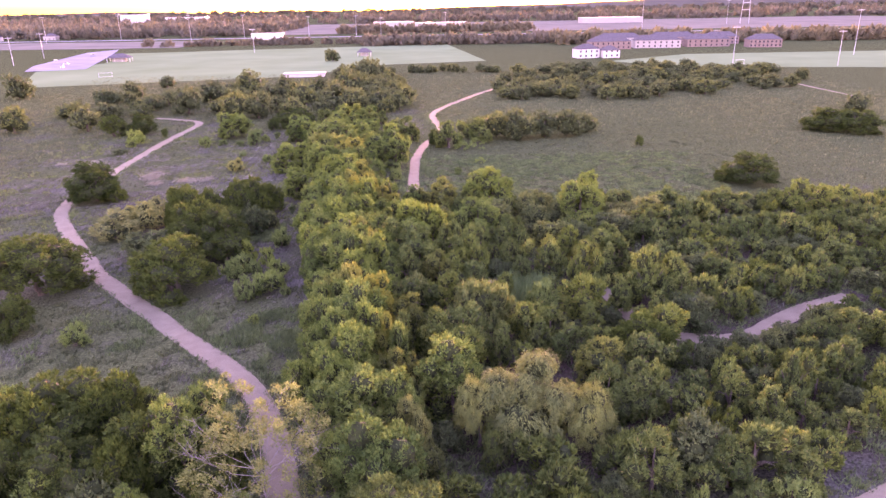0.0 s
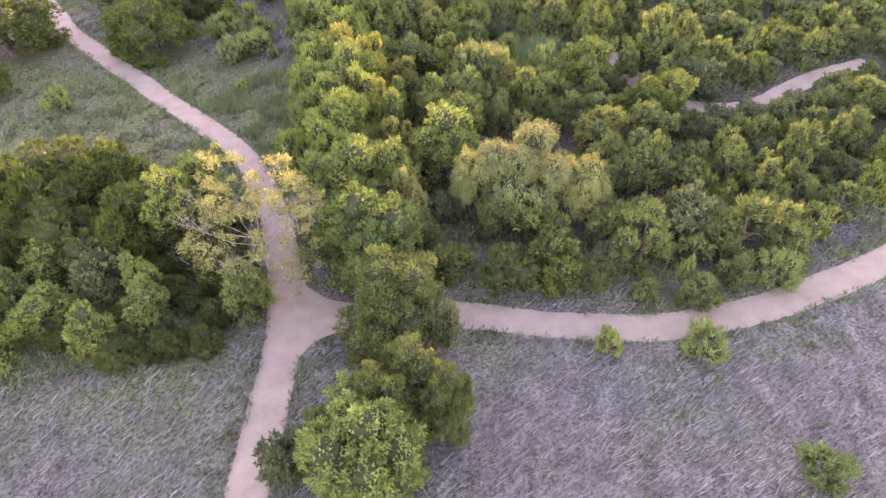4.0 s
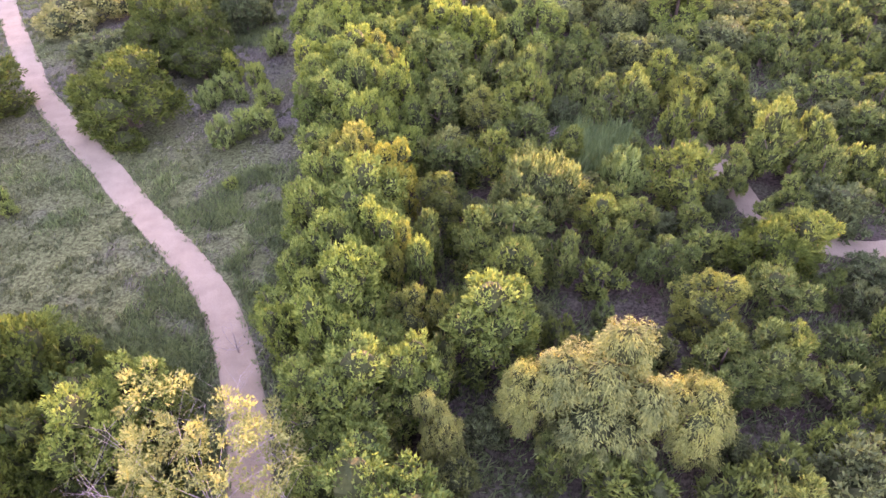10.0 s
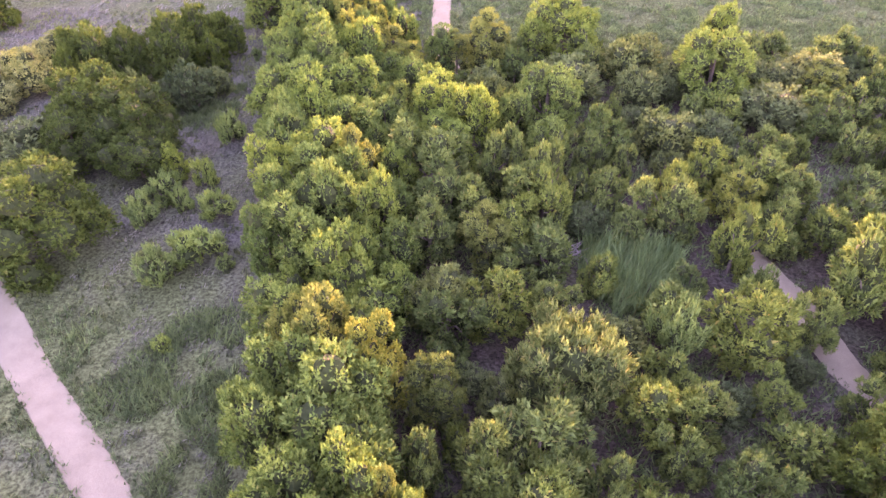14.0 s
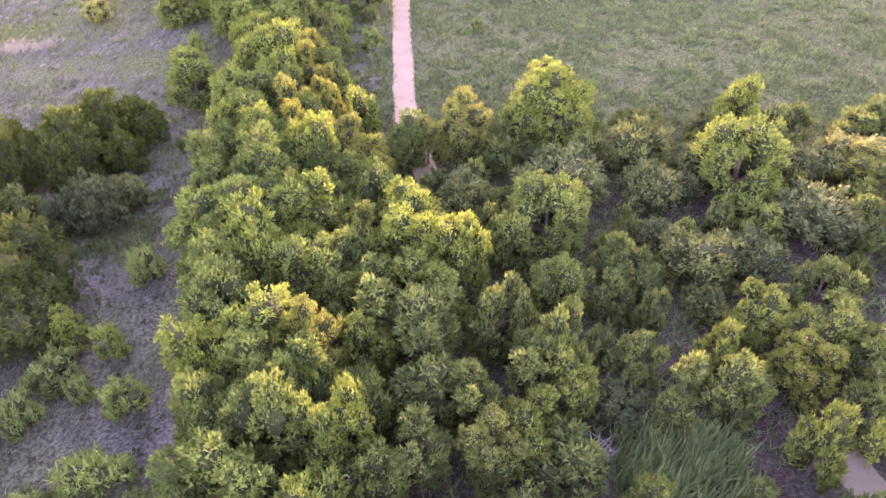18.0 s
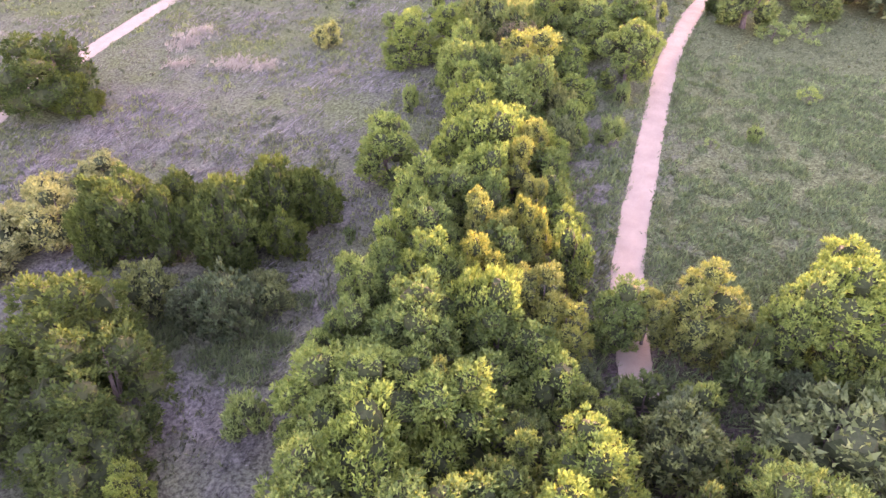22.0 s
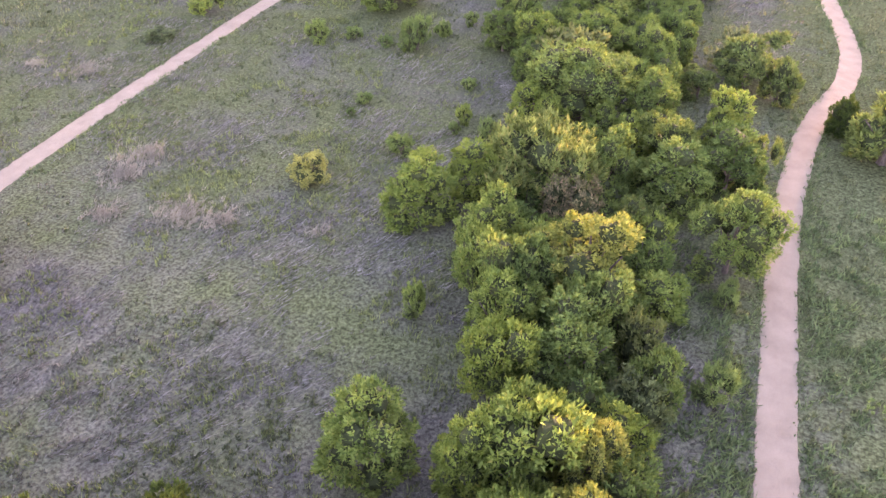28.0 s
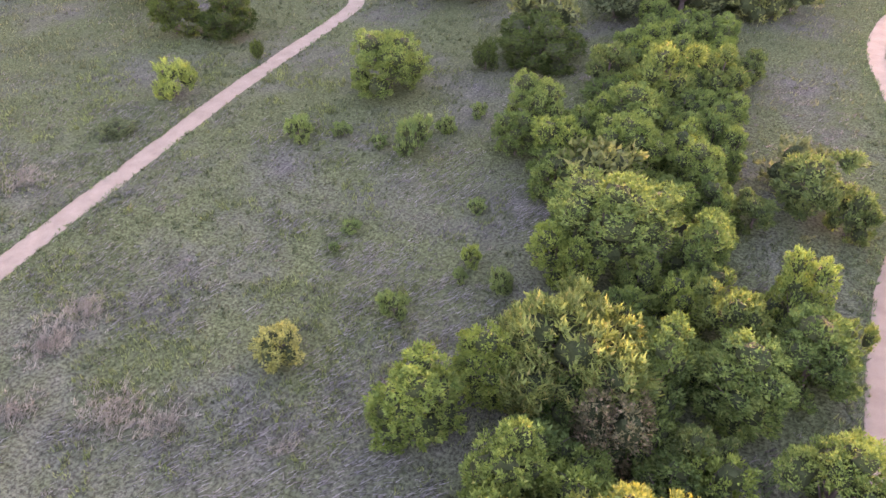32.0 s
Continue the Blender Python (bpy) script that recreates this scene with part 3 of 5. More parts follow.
models("blond", "half_dead_tree", "tree", "half-dead pale tree with bleached branches and yellow leaves", M_BLOND, M_PALEBARK, 1, boughs=20, tufts=11, per=90, leaf=0.036, low=0.3, wide=0.28, fat=0.115, gaps=0.2, ragged=0.22, trunk_kw={"limbs": 13, "twigs": 11, "reach": 0.85, "girth": 0.011})
models("ash", "faded_tree", "tree", "grey tree with faded brownish leaves in the hedgerow", M_ASH, M_BARK, 1, boughs=10, tufts=16, per=66, leaf=0.075)
models("cedar", "cedar_tree", "tree", "small dark upright cedar alone in the meadow", M_BUSH, M_BARK, 1, boughs=7, tufts=12, per=50, leaf=0.09, low=0.05, style="up", fat=0.18)
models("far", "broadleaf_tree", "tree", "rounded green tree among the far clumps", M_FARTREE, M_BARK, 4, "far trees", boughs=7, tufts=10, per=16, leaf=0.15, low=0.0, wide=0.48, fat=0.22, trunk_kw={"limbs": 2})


def elm(x, y, r, h):
    return plant("elm" if r < 3.6 else "elmbig", x, y, r, h)


def oak(x, y, r, h):
    return plant("oak", x, y, r, h)


def gold(x, y, r, h):
    return plant("gold", x, y, r, h)


def mesq(x, y, r, h):
    return plant("mesq", x, y, r, h)


def darkscrub(x, y, r, h):
    return plant("darkscrub", x, y, r, h)


def feather(x, y, r, h):
    return plant("feather", x, y, r, h)


def willow(x, y, r, h):
    return plant("willow", x, y, r, h)


def bush(x, y, r, h):
    return plant("bush" if r < 3.8 else "bushbig", x, y, r, h)


def grey(x, y, r, h):
    return plant("grey", x, y, r, h)


def pale(x, y, r, h):
    return plant("pale", x, y, r, h)


def sap(x, y, r, h):
    return plant("sap", x, y, r, h)


def sumac(x, y, r, h):
    return plant("sumac", x, y, r, h)


def blond(x, y, r, h):
    return plant("blond", x, y, r, h)


def ash(x, y, r, h):
    return plant("ash", x, y, r, h)


def cedar(x, y, r, h):
    return plant("cedar", x, y, r, h)


def far(x, y, r, h):
    return plant("far", x, y, r * 1.05, h)


# ==== plants: one call for each (x, y, crown radius, height) ====
# darkscrub
darkscrub(12.7, 43.7, 1.8, 3.5)
darkscrub(10.1, 44.7, 1.8, 3.5)
darkscrub(6, 44.8, 2.4, 4)
darkscrub(1.6, 46.6, 2.1, 3.5)
darkscrub(9.9, 46.9, 2.5, 4.5)
darkscrub(9.3, 48.5, 3.2, 4.2)
darkscrub(15.1, 50, 2, 4.5)
darkscrub(5.1, 50.9, 2.2, 4.5)
darkscrub(-2.3, 116.9, 1.6, 3)
darkscrub(-0.9, 120, 2.2, 3)
# oak
oak(-6.4, 29.6, 1.9, 5)
oak(-3.5, 30, 2.1, 7.5)
oak(0.4, 30.6, 1.9, 6.9)
oak(-1.5, 32.1, 2.6, 7.4)
oak(-3.1, 39.5, 4.2, 7.8)
# gold
gold(-4.4, 61.4, 1.8, 6.5)
gold(-2.1, 61.5, 1.1, 6)
gold(17.2, 64.1, 2.6, 6)
gold(-5.6, 66.2, 1.4, 8)
gold(-2.8, 74.8, 1.9, 6.5)
gold(-6.6, 75.7, 2, 8.5)
gold(-10.7, 77.8, 2.7, 9.2)
gold(0.9, 90.6, 2.2, 6)
gold(22.2, 95.9, 2.3, 5)
gold(-10, 97.9, 2.2, 8.5)
gold(-13.1, 113, 1.4, 8.3)
gold(39.1, 119.2, 2.7, 4.5)
gold(-7, 122.9, 2.1, 5.5)
gold(-13.5, 124.8, 2.1, 8.5)
gold(-9, 124.8, 2.6, 6.5)
gold(-1.6, 126.4, 1.8, 5.5)
gold(2, 127.7, 3, 7)
gold(-14.5, 129.5, 2.1, 8.5)
gold(-11.4, 129.7, 1.5, 6)
gold(-11.5, 131.4, 1.6, 7.5)
gold(-12.3, 134.6, 1.5, 7)
gold(-14.9, 139, 2.1, 8)
gold(-14.9, 143.6, 2.1, 7.5)
gold(-18.7, 159.7, 4.3, 9.2)
# elm
elm(-4.1, 27.6, 4.1, 7.5)
elm(-21.7, 41.5, 1.8, 4.4)
elm(-29.7, 41.6, 2.4, 3.5)
elm(-14.3, 42.7, 2, 5)
elm(-22.5, 44, 1.6, 4.4)
elm(-4.6, 46, 4, 8.1)
elm(-30.7, 46.5, 2.1, 5.6)
elm(-21.3, 50.8, 2.6, 8.1)
elm(-7.3, 51.2, 2.7, 5.6)
elm(-9.3, 53.4, 2.7, 7.5)
elm(-19.7, 54.3, 2.1, 7.4)
elm(-7.2, 54.7, 3.2, 8.1)
elm(-3.5, 55.3, 2.3, 7.5)
elm(-8.8, 58, 2.5, 8)
elm(-12.3, 59.4, 1.6, 6.9)
elm(1.7, 60.3, 3.1, 8.1)
elm(-8, 61.1, 2.4, 8.5)
elm(-10.8, 61.6, 2, 7.4)
elm(-8.2, 62.4, 3, 9)
elm(-12.2, 64.5, 1.8, 7.5)
elm(-3.8, 66, 1.2, 7.5)
elm(-10.4, 66.5, 2.7, 8.5)
elm(-7.1, 67, 2.2, 9)
elm(-7.8, 69.2, 3.4, 8)
elm(-13, 71.8, 2.4, 8.1)
elm(-8.2, 72.4, 3.2, 9)
elm(-11.8, 74.4, 2.7, 8.5)
elm(-13, 80.6, 2.7, 7.4)
elm(-9.9, 84.5, 2.6, 8.5)
elm(-13.2, 88, 3.1, 8.5)
elm(-16, 88.4, 1.9, 8.1)
elm(-9.1, 90.8, 2, 8.5)
elm(-11.7, 91.6, 2.6, 9.4)
elm(-7.8, 91.7, 1.8, 8.5)
elm(-15.9, 92.3, 2.5, 8.5)
elm(-10.4, 94.3, 2.4, 8.5)
elm(-13.3, 95.5, 2.8, 8.5)
elm(-16.5, 97.2, 2.7, 8)
elm(-13.1, 99.3, 3, 9)
elm(-17.1, 102.1, 3, 8.1)
elm(-28.8, 103.5, 1.4, 3.8)
elm(7.1, 103.9, 2.1, 6.2)
elm(-2.3, 104.6, 3, 6.2)
elm(-18, 105, 2.9, 8.1)
elm(-11.6, 105.6, 3, 7.4)
elm(0.2, 107.5, 2.4, 8.1)
elm(-15.5, 107.5, 3.2, 8.5)
elm(-3.1, 108, 2.8, 8.1)
elm(4.3, 109.8, 1.8, 6.2)
elm(-20.3, 111.6, 3, 7.4)
elm(7.8, 112, 3.7, 7.4)
elm(-3, 112, 2.8, 7.5)
elm(-17.1, 112, 4.1, 8.5)
elm(-12.3, 113.3, 3.3, 8)
elm(-21.6, 114.7, 1.5, 6.2)
elm(-15.2, 117.2, 2.6, 9)
elm(-20.4, 117.3, 2.2, 7.4)
elm(-16.6, 118.3, 3.1, 9.4)
elm(26.5, 118.5, 4.6, 8.1)
elm(-21.5, 120.2, 2, 8.1)
elm(-11.3, 120.2, 2.2, 7.4)
elm(-12.7, 121.2, 2.6, 9)
elm(-20.4, 122.5, 2.4, 7.4)
elm(-16.5, 123.1, 2, 8.5)
elm(-17.6, 124.1, 2.6, 8.5)
elm(-3.6, 125.8, 2, 6.2)
elm(-20.9, 126.2, 2, 7.5)
elm(29.4, 127.3, 2.2, 8.1)
elm(-18.3, 127.9, 2.6, 8)
elm(-12.9, 128, 2.2, 7.4)
elm(8.1, 128.2, 2.4, 8.1)
elm(11.9, 130.3, 4.7, 8)
elm(-21.4, 131.3, 2, 7.5)
elm(-15.3, 133.4, 2.2, 8)
elm(-18.9, 133.9, 2.5, 7.4)
elm(-21.4, 134.1, 2.7, 7.5)
elm(-17.7, 137.1, 2.6, 8)
elm(-28.1, 141.1, 3.2, 6.6)
elm(-21.5, 141.3, 2.1, 7.5)
elm(-18.6, 142.8, 3.5, 9)
elm(-22.1, 149.2, 2.6, 7.5)
elm(-17.9, 151.3, 3.3, 8)
elm(-23.2, 153.3, 2.7, 7.4)
elm(-17.5, 155, 2.5, 8)
elm(-22.9, 156.9, 2.9, 8.5)
elm(-26.4, 158.2, 2.4, 7.5)
elm(-27.4, 162.5, 2.9, 7.5)
elm(-35.1, 165.9, 3.3, 7)
elm(-8.4, 168.4, 3.6, 8.1)
elm(-31.5, 170.5, 2.5, 6.2)
elm(-19.9, 174.4, 2.7, 8.1)
elm(-14.2, 175.4, 3.4, 6.9)
elm(-9.4, 179.8, 3.3, 7.5)
elm(-10.8, 185.5, 2.7, 8.1)
elm(-18.5, 189.2, 2.7, 7.5)
elm(-25.7, 189.8, 6, 9)
elm(-34.4, 203.3, 3.2, 6.5)
elm(-19.8, 203.3, 2.8, 6.2)
elm(-39.6, 204.4, 2.7, 5.6)
elm(-27.2, 205.1, 4.3, 6.9)
elm(-39.1, 209.6, 3.6, 7.3)
elm(-27.9, 212.7, 3.5, 7.2)
elm(-60.4, 214.1, 5.4, 7.5)
# mesq
mesq(20.7, 42.5, 2, 3.1)
mesq(16.7, 43.3, 1.6, 2.2)
mesq(17.4, 47.8, 2.7, 5.6)
mesq(23.9, 48.3, 1.9, 4.5)
mesq(26, 48.8, 3.2, 5.8)
mesq(-6.6, 52.9, 2.5, 5.6)
mesq(37, 53.9, 2, 3.5)
mesq(30.6, 54.7, 2.1, 5)
mesq(33.7, 55.5, 1.9, 4.5)
mesq(17.7, 58.1, 2.2, 4.5)
mesq(19.5, 58.3, 2.4, 5.6)
mesq(28.2, 58.5, 2.4, 5.6)
mesq(16.5, 58.7, 2.5, 5.6)
mesq(34.6, 59.5, 2.4, 6.2)
mesq(21.2, 59.9, 1.9, 5.6)
mesq(41.9, 63.8, 3, 5.5)
mesq(22.3, 65.9, 2.8, 5.6)
mesq(2.7, 67.7, 2.9, 6.2)
mesq(23, 68.1, 2.5, 4.5)
mesq(7.1, 69, 2, 5.6)
mesq(15.2, 69.2, 2.1, 5)
mesq(0.8, 69.5, 2.7, 6.7)
mesq(-3.7, 69.8, 2.1, 6.7)
mesq(3.2, 70.3, 3.8, 6.7)
mesq(11.8, 70.9, 1.7, 5)
mesq(25.2, 71.4, 2.9, 6.2)
mesq(47.4, 71.9, 2.7, 5)
mesq(13.6, 74.2, 2, 5)
mesq(10.7, 74.4, 2.5, 5.6)
mesq(27.5, 75.5, 1.9, 3.9)
mesq(18.6, 75.7, 1.5, 3.9)
mesq(28.2, 78.3, 1.9, 4.5)
mesq(18.8, 81, 3.4, 6.2)
mesq(23.5, 81.5, 2, 5.6)
mesq(31.6, 82, 2.3, 5.6)
mesq(-2.2, 82.3, 2.8, 5.6)
mesq(1.5, 83.4, 2.6, 5.6)
mesq(5.3, 84.3, 2.1, 4.5)
mesq(28, 85, 4.2, 7.3)
mesq(32.2, 85, 2.8, 6.7)
mesq(9.5, 87.5, 2.5, 3.9)
mesq(20.3, 89.6, 2.5, 6.7)
mesq(-3.6, 91.1, 2.7, 6.7)
mesq(24.6, 92, 2.1, 5.6)
mesq(3, 92.2, 2.1, 5.6)
mesq(16.9, 94.6, 3.3, 6.2)
mesq(-0.2, 94.8, 2.5, 6.2)
mesq(6.4, 95.2, 2.2, 6.7)
mesq(-2.7, 95.3, 2.9, 6.7)
mesq(4.7, 96, 2.6, 6.7)
mesq(26.7, 96.1, 2.3, 6.2)
mesq(11.4, 97, 1.7, 5)
mesq(6, 97.3, 2.8, 7.3)
mesq(17.1, 97.9, 2.1, 5.6)
mesq(24, 98.5, 3.1, 6.2)
mesq(20.2, 99.9, 2.2, 6.2)
mesq(-3.7, 100.2, 3.5, 7.6)
mesq(4.2, 100.2, 1.8, 6.7)
mesq(1.9, 100.7, 2.2, 6.7)
mesq(-8.9, 101.1, 1.6, 5.6)
mesq(13.6, 101.7, 1.6, 4.5)
mesq(27, 103.5, 2.5, 5.6)
mesq(11.1, 103.6, 2.1, 5)
mesq(69.4, 105.4, 3.6, 5.5)
mesq(12.5, 105.9, 2.6, 6.2)
mesq(35, 109.3, 2.8, 5.6)
mesq(-7.6, 110, 2.3, 6.2)
mesq(-7.3, 114.2, 2.2, 5)
mesq(-3.5, 117.2, 1.8, 3.9)
mesq(66.1, 120.8, 4.6, 7.2)
mesq(54.2, 121.6, 3.6, 5.5)
mesq(72.7, 122.1, 3.6, 5.5)
mesq(63.9, 124.3, 3.2, 4.8)
mesq(5.7, 126.7, 1.6, 4.5)
mesq(-16.5, 169.1, 2.2, 5.6)
mesq(-15.3, 181.9, 3, 6.7)
mesq(-7.4, 182.1, 2.1, 5.6)
mesq(5.1, 191.5, 6, 7.3)
mesq(14.4, 198.2, 4.3, 6.7)
mesq(-13.9, 199.7, 2.3, 3.9)
mesq(-5.3, 201.8, 3.6, 5.6)
mesq(-9.1, 204.5, 4.1, 6.7)
mesq(-26.1, 222.4, 4.1, 8.5)
mesq(-33.2, 224.3, 3.3, 6.8)
mesq(-19.5, 226.3, 3.4, 7)
mesq(-16.4, 232.7, 2.4, 4.9)
# grey
grey(-9.5, 28.4, 1.8, 3.5)
grey(0.4, 38.3, 1.5, 5.2)
grey(-26, 45.3, 2.5, 4.6)
grey(22.4, 50.4, 2.6, 5.2)
grey(-5.8, 53.7, 1.9, 4.6)
grey(31.3, 77.4, 2.7, 4.6)
grey(-2.8, 83.9, 2.4, 5.2)
grey(-26.5, 89.8, 1.3, 2.3)
grey(-45.2, 106, 3.8, 4.6)
grey(23.5, 107.5, 2.7, 4.6)
grey(19.4, 107.6, 3.4, 4.6)
grey(31.1, 112.6, 3.9, 4.6)
grey(1.6, 116.3, 2.8, 4.6)
grey(-34.3, 117.7, 1.8, 3.4)
grey(1.4, 117.8, 2.5, 4.6)
grey(18.3, 117.9, 2.8, 4.6)
grey(-38.4, 118.1, 2.2, 4.6)
grey(-31.4, 118.3, 2.8, 5.2)
grey(10.3, 119.6, 4.5, 4.6)
grey(-29.3, 121, 1.7, 3.4)
grey(-30.3, 121.4, 1.5, 3.4)
grey(23.8, 121.4, 2.7, 4)
grey(33.4, 121.7, 2.7, 3.4)
grey(19, 124.3, 3.6, 5.2)
grey(-12.9, 150.2, 2.1, 4.6)
grey(-13.4, 155.2, 2, 5.2)
grey(-86, 191.6, 2.3, 1.5)
# blond
blond(-13.8, 47.5, 6, 10)
# bush
bush(-17.2, 46.4, 2.5, 5.6)
bush(-33.6, 47.8, 2.6, 6.2)
bush(-30.1, 48, 3.8, 6.7)
bush(-25.2, 48.7, 2.6, 6.2)
bush(-24.5, 50.6, 3.3, 6.7)
bush(-35.7, 53.3, 3.5, 7.3)
bush(-32.9, 55.4, 5.2, 7.8)
bush(-29.8, 56, 3.3, 7.3)
bush(23.6, 70.1, 3.4, 5.6)
bush(-52.3, 79.7, 2.8, 5)
bush(-36.5, 92.6, 6.1, 8.1)
bush(-55.7, 93.2, 7, 8.5)
bush(-32.5, 104.4, 3.9, 5)
bush(-39.1, 106.4, 4, 6.7)
bush(-33.9, 108.1, 4.5, 8.1)
bush(-39, 111.2, 4.6, 8.3)
bush(-45.9, 121.7, 2.2, 6.2)
bush(-44.8, 123.7, 3.5, 7.6)
bush(-40.6, 124.2, 2.4, 6.7)
bush(-35.7, 125.4, 3.5, 8.1)
bush(-31.3, 127.1, 2, 5)
bush(-42.5, 128.5, 2.6, 5.6)
bush(-34.2, 130.1, 3.2, 7.4)
bush(-31.3, 132.4, 2.6, 5.6)
bush(-66.6, 142.1, 2.9, 4.5)
bush(-70.3, 142.4, 5.7, 8.3)
bush(69.4, 146.2, 6.1, 6.6)
bush(65.8, 148.9, 3.1, 3.7)
bush(1.2, 196.3, 1.9, 4.5)
bush(126.3, 202, 6.7, 6.6)
bush(121.2, 207.9, 8.1, 6.6)
bush(-99.4, 220.3, 3.9, 6.6)
bush(-91.4, 222.1, 4.3, 6.6)
bush(-43.9, 230.7, 6.4, 6.2)
# willow
willow(-1.8, 52.7, 1.4, 6.5)
willow(13, 54, 2.7, 6.5)
willow(3.9, 54.6, 2.3, 7)
willow(7.7, 54.7, 4.3, 8.5)
# sap
sap(23.5, 27.1, 1.8, 2.6)
sap(19.1, 36.7, 1.7, 3.8)
sap(12.5, 37.5, 1, 2.9)
sap(20, 44.4, 0.7, 3.6)
sap(27.6, 44.5, 1.8, 3.4)
sap(9.8, 64.6, 0.9, 2.4)
sap(-0.2, 66.8, 1.7, 2.4)
sap(-42.9, 76.4, 1.7, 3.1)
sap(13.6, 80.7, 2.2, 5.4)
sap(-22.9, 81.3, 0.8, 1.4)
sap(-25.6, 88.3, 1.7, 3.8)
sap(-20.6, 90.2, 0.8, 1.4)
sap(-23.2, 91.2, 2.4, 3.4)
sap(-29.4, 95.9, 1.6, 3.6)
sap(-23, 97.2, 1.7, 3)
sap(-26.5, 98.4, 1, 2.4)
sap(-28.7, 100, 2, 3)
sap(-25.6, 102.4, 1.2, 3)
sap(-25.2, 110.3, 1.8, 3.6)
sap(-27.1, 130.5, 0.6, 1.8)
sap(-8.1, 154.5, 1.6, 3)
sap(-30.6, 154.6, 1.2, 3.1)
sap(6.5, 159.7, 1, 1.8)
sap(-8.2, 163.8, 1, 2.4)
sap(-7.9, 165.1, 0.8, 2.2)
sap(-13.6, 166.4, 0.8, 1.9)
sap(-41.6, 175.8, 1.5, 2.4)
sap(-50.4, 181.4, 0.6, 1)
sap(-37.8, 181.7, 0.8, 1.4)
sap(-33.9, 181.8, 1.2, 2.9)
sap(-37.6, 184.2, 1, 2.6)
sap(-50.3, 184.7, 1.1, 1.2)
sap(-40, 192.6, 1.1, 1.4)
sap(-64.5, 198.5, 1.9, 3.4)
sap(-54.9, 200.4, 1.1, 1.7)
sap(-50.7, 200.8, 2.4, 4.8)
sap(-60.2, 201, 1.3, 1.9)
sap(-85.6, 202.4, 3, 4.8)
sap(-48.9, 206.5, 1.3, 2.2)
sap(-46.4, 211.4, 1.1, 2.2)
# feather
feather(5.4, 76.8, 4, 6.8)
feather(-25.9, 173.3, 6, 7.8)
# pale
pale(-55.5, 117.4, 4.2, 4.8)
pale(38.8, 121.8, 3.8, 4.8)
pale(-55.9, 122.1, 2.5, 3.6)
pale(-52, 122.4, 3.7, 4.8)
pale(-56.5, 126.8, 2.4, 3.6)
pale(-53.8, 130.5, 2.4, 3.8)
pale(-48, 168.1, 2.3, 3.2)
# sumac
sumac(-27.2, 43.6, 2.1, 2)
sumac(2.2, 156.9, 0.9, 1)
sumac(12.4, 171.5, 1.7, 1.5)
sumac(8.6, 188.7, 2.8, 2.5)
sumac(13, 189.9, 3.1, 3)
# ash
ash(-22, 168.7, 3.1, 6)
# far
far(-29.3, 199.1, 4.9, 7.2)
far(26.3, 202.9, 5.8, 9)
far(12.9, 205.2, 4.2, 6.3)
far(34.3, 205.7, 5.2, 8)
far(41, 205.9, 5.2, 8)
far(20.1, 206.4, 5, 7.7)
far(-10.3, 209.2, 3.4, 5.1)
far(48.1, 212.3, 3.9, 5.8)
far(-112.4, 229.7, 5.5, 8.7)
far(-136.3, 229.9, 5.5, 8.8)
far(147.7, 238.7, 4.7, 6.9)
far(-45.2, 239.3, 5.8, 8.9)
far(-69.3, 250.8, 6, 9.6)
far(-37.4, 251.3, 5.1, 7.5)
far(-61.6, 252.3, 6.1, 9.7)
far(-27.7, 256.6, 6.2, 9.4)
far(-35.7, 263.1, 7.4, 11.7)
far(-91.3, 266.3, 6.4, 10.3)
far(-47.6, 271.3, 6.5, 10.4)
far(-91.9, 296.3, 5.9, 9.4)
far(-14.2, 299, 5, 7.7)
far(-48.5, 305.5, 6.1, 9.5)
far(146.1, 306, 3.7, 5.6)
far(-128.4, 308.2, 5.5, 8.6)
far(-35.8, 312.6, 7.5, 11.9)
far(162.8, 314.4, 3.8, 5.7)
far(-185.2, 321.6, 7, 11.5)
far(-82.9, 327.3, 6.8, 10.8)
far(-66.3, 327.8, 5.2, 8.1)
far(181.7, 341, 3.6, 6)
far(-131, 356, 4, 6)
far(-33.1, 367.6, 7.3, 12)
far(-32.5, 396.4, 6.3, 9.9)
far(-68.2, 509.2, 5.6, 9)
# cedar
cedar(57.8, 188.7, 1.2, 3)
cedar(-82.3, 216.2, 1, 3)
cedar(-50.4, 224.8, 2, 4.5)


# ==== plants: the rest of the thickets, filled between those above ====
def inside(x, y, poly):
    hit = False
    for (ax, ay), (bx, by) in zip(poly, poly[1:] + poly[:1]):
        if (ay > y) != (by > y) and x < (bx - ax) * (y - ay) / (by - ay) + ax:
            hit = not hit
    return hit


STANDING = [(o.matrix_basis.translation.x, o.matrix_basis.translation.y, o.matrix_basis.to_scale().x) for o in scene.objects if o.type == "EMPTY" and o.parent is None]


def fill(poly, tries, seed, sorts, apart=0.8, clear=2.6):
    rng = random.Random(seed)
    xs, ys = [p[0] for p in poly], [p[1] for p in poly]
    made = 0
    for _ in range(tries):
        x, y = rng.uniform(min(xs), max(xs)), rng.uniform(min(ys), max(ys))
        key, r0, r1, h0, h1 = sorts[rng.randrange(len(sorts))]
        r, h = rng.uniform(r0, r1), rng.uniform(h0, h1)
        if not inside(x, y, poly):
            continue
        if any((x - a) ** 2 + (y - c) ** 2 < q * q for a, c, q in CLEARINGS):
            continue
        if any((x - a) ** 2 + (y - c) ** 2 < (apart * (r + q)) ** 2 for a, c, q in STANDING):
            continue
        if trail_gap(np.array([(x, y)]))[0] < r * 0.8 + clear - 1.0:
            continue
        plant(key, round(x, 1), round(y, 1), r, h)
        STANDING.append((x, y, r))
        made += 1
    return made


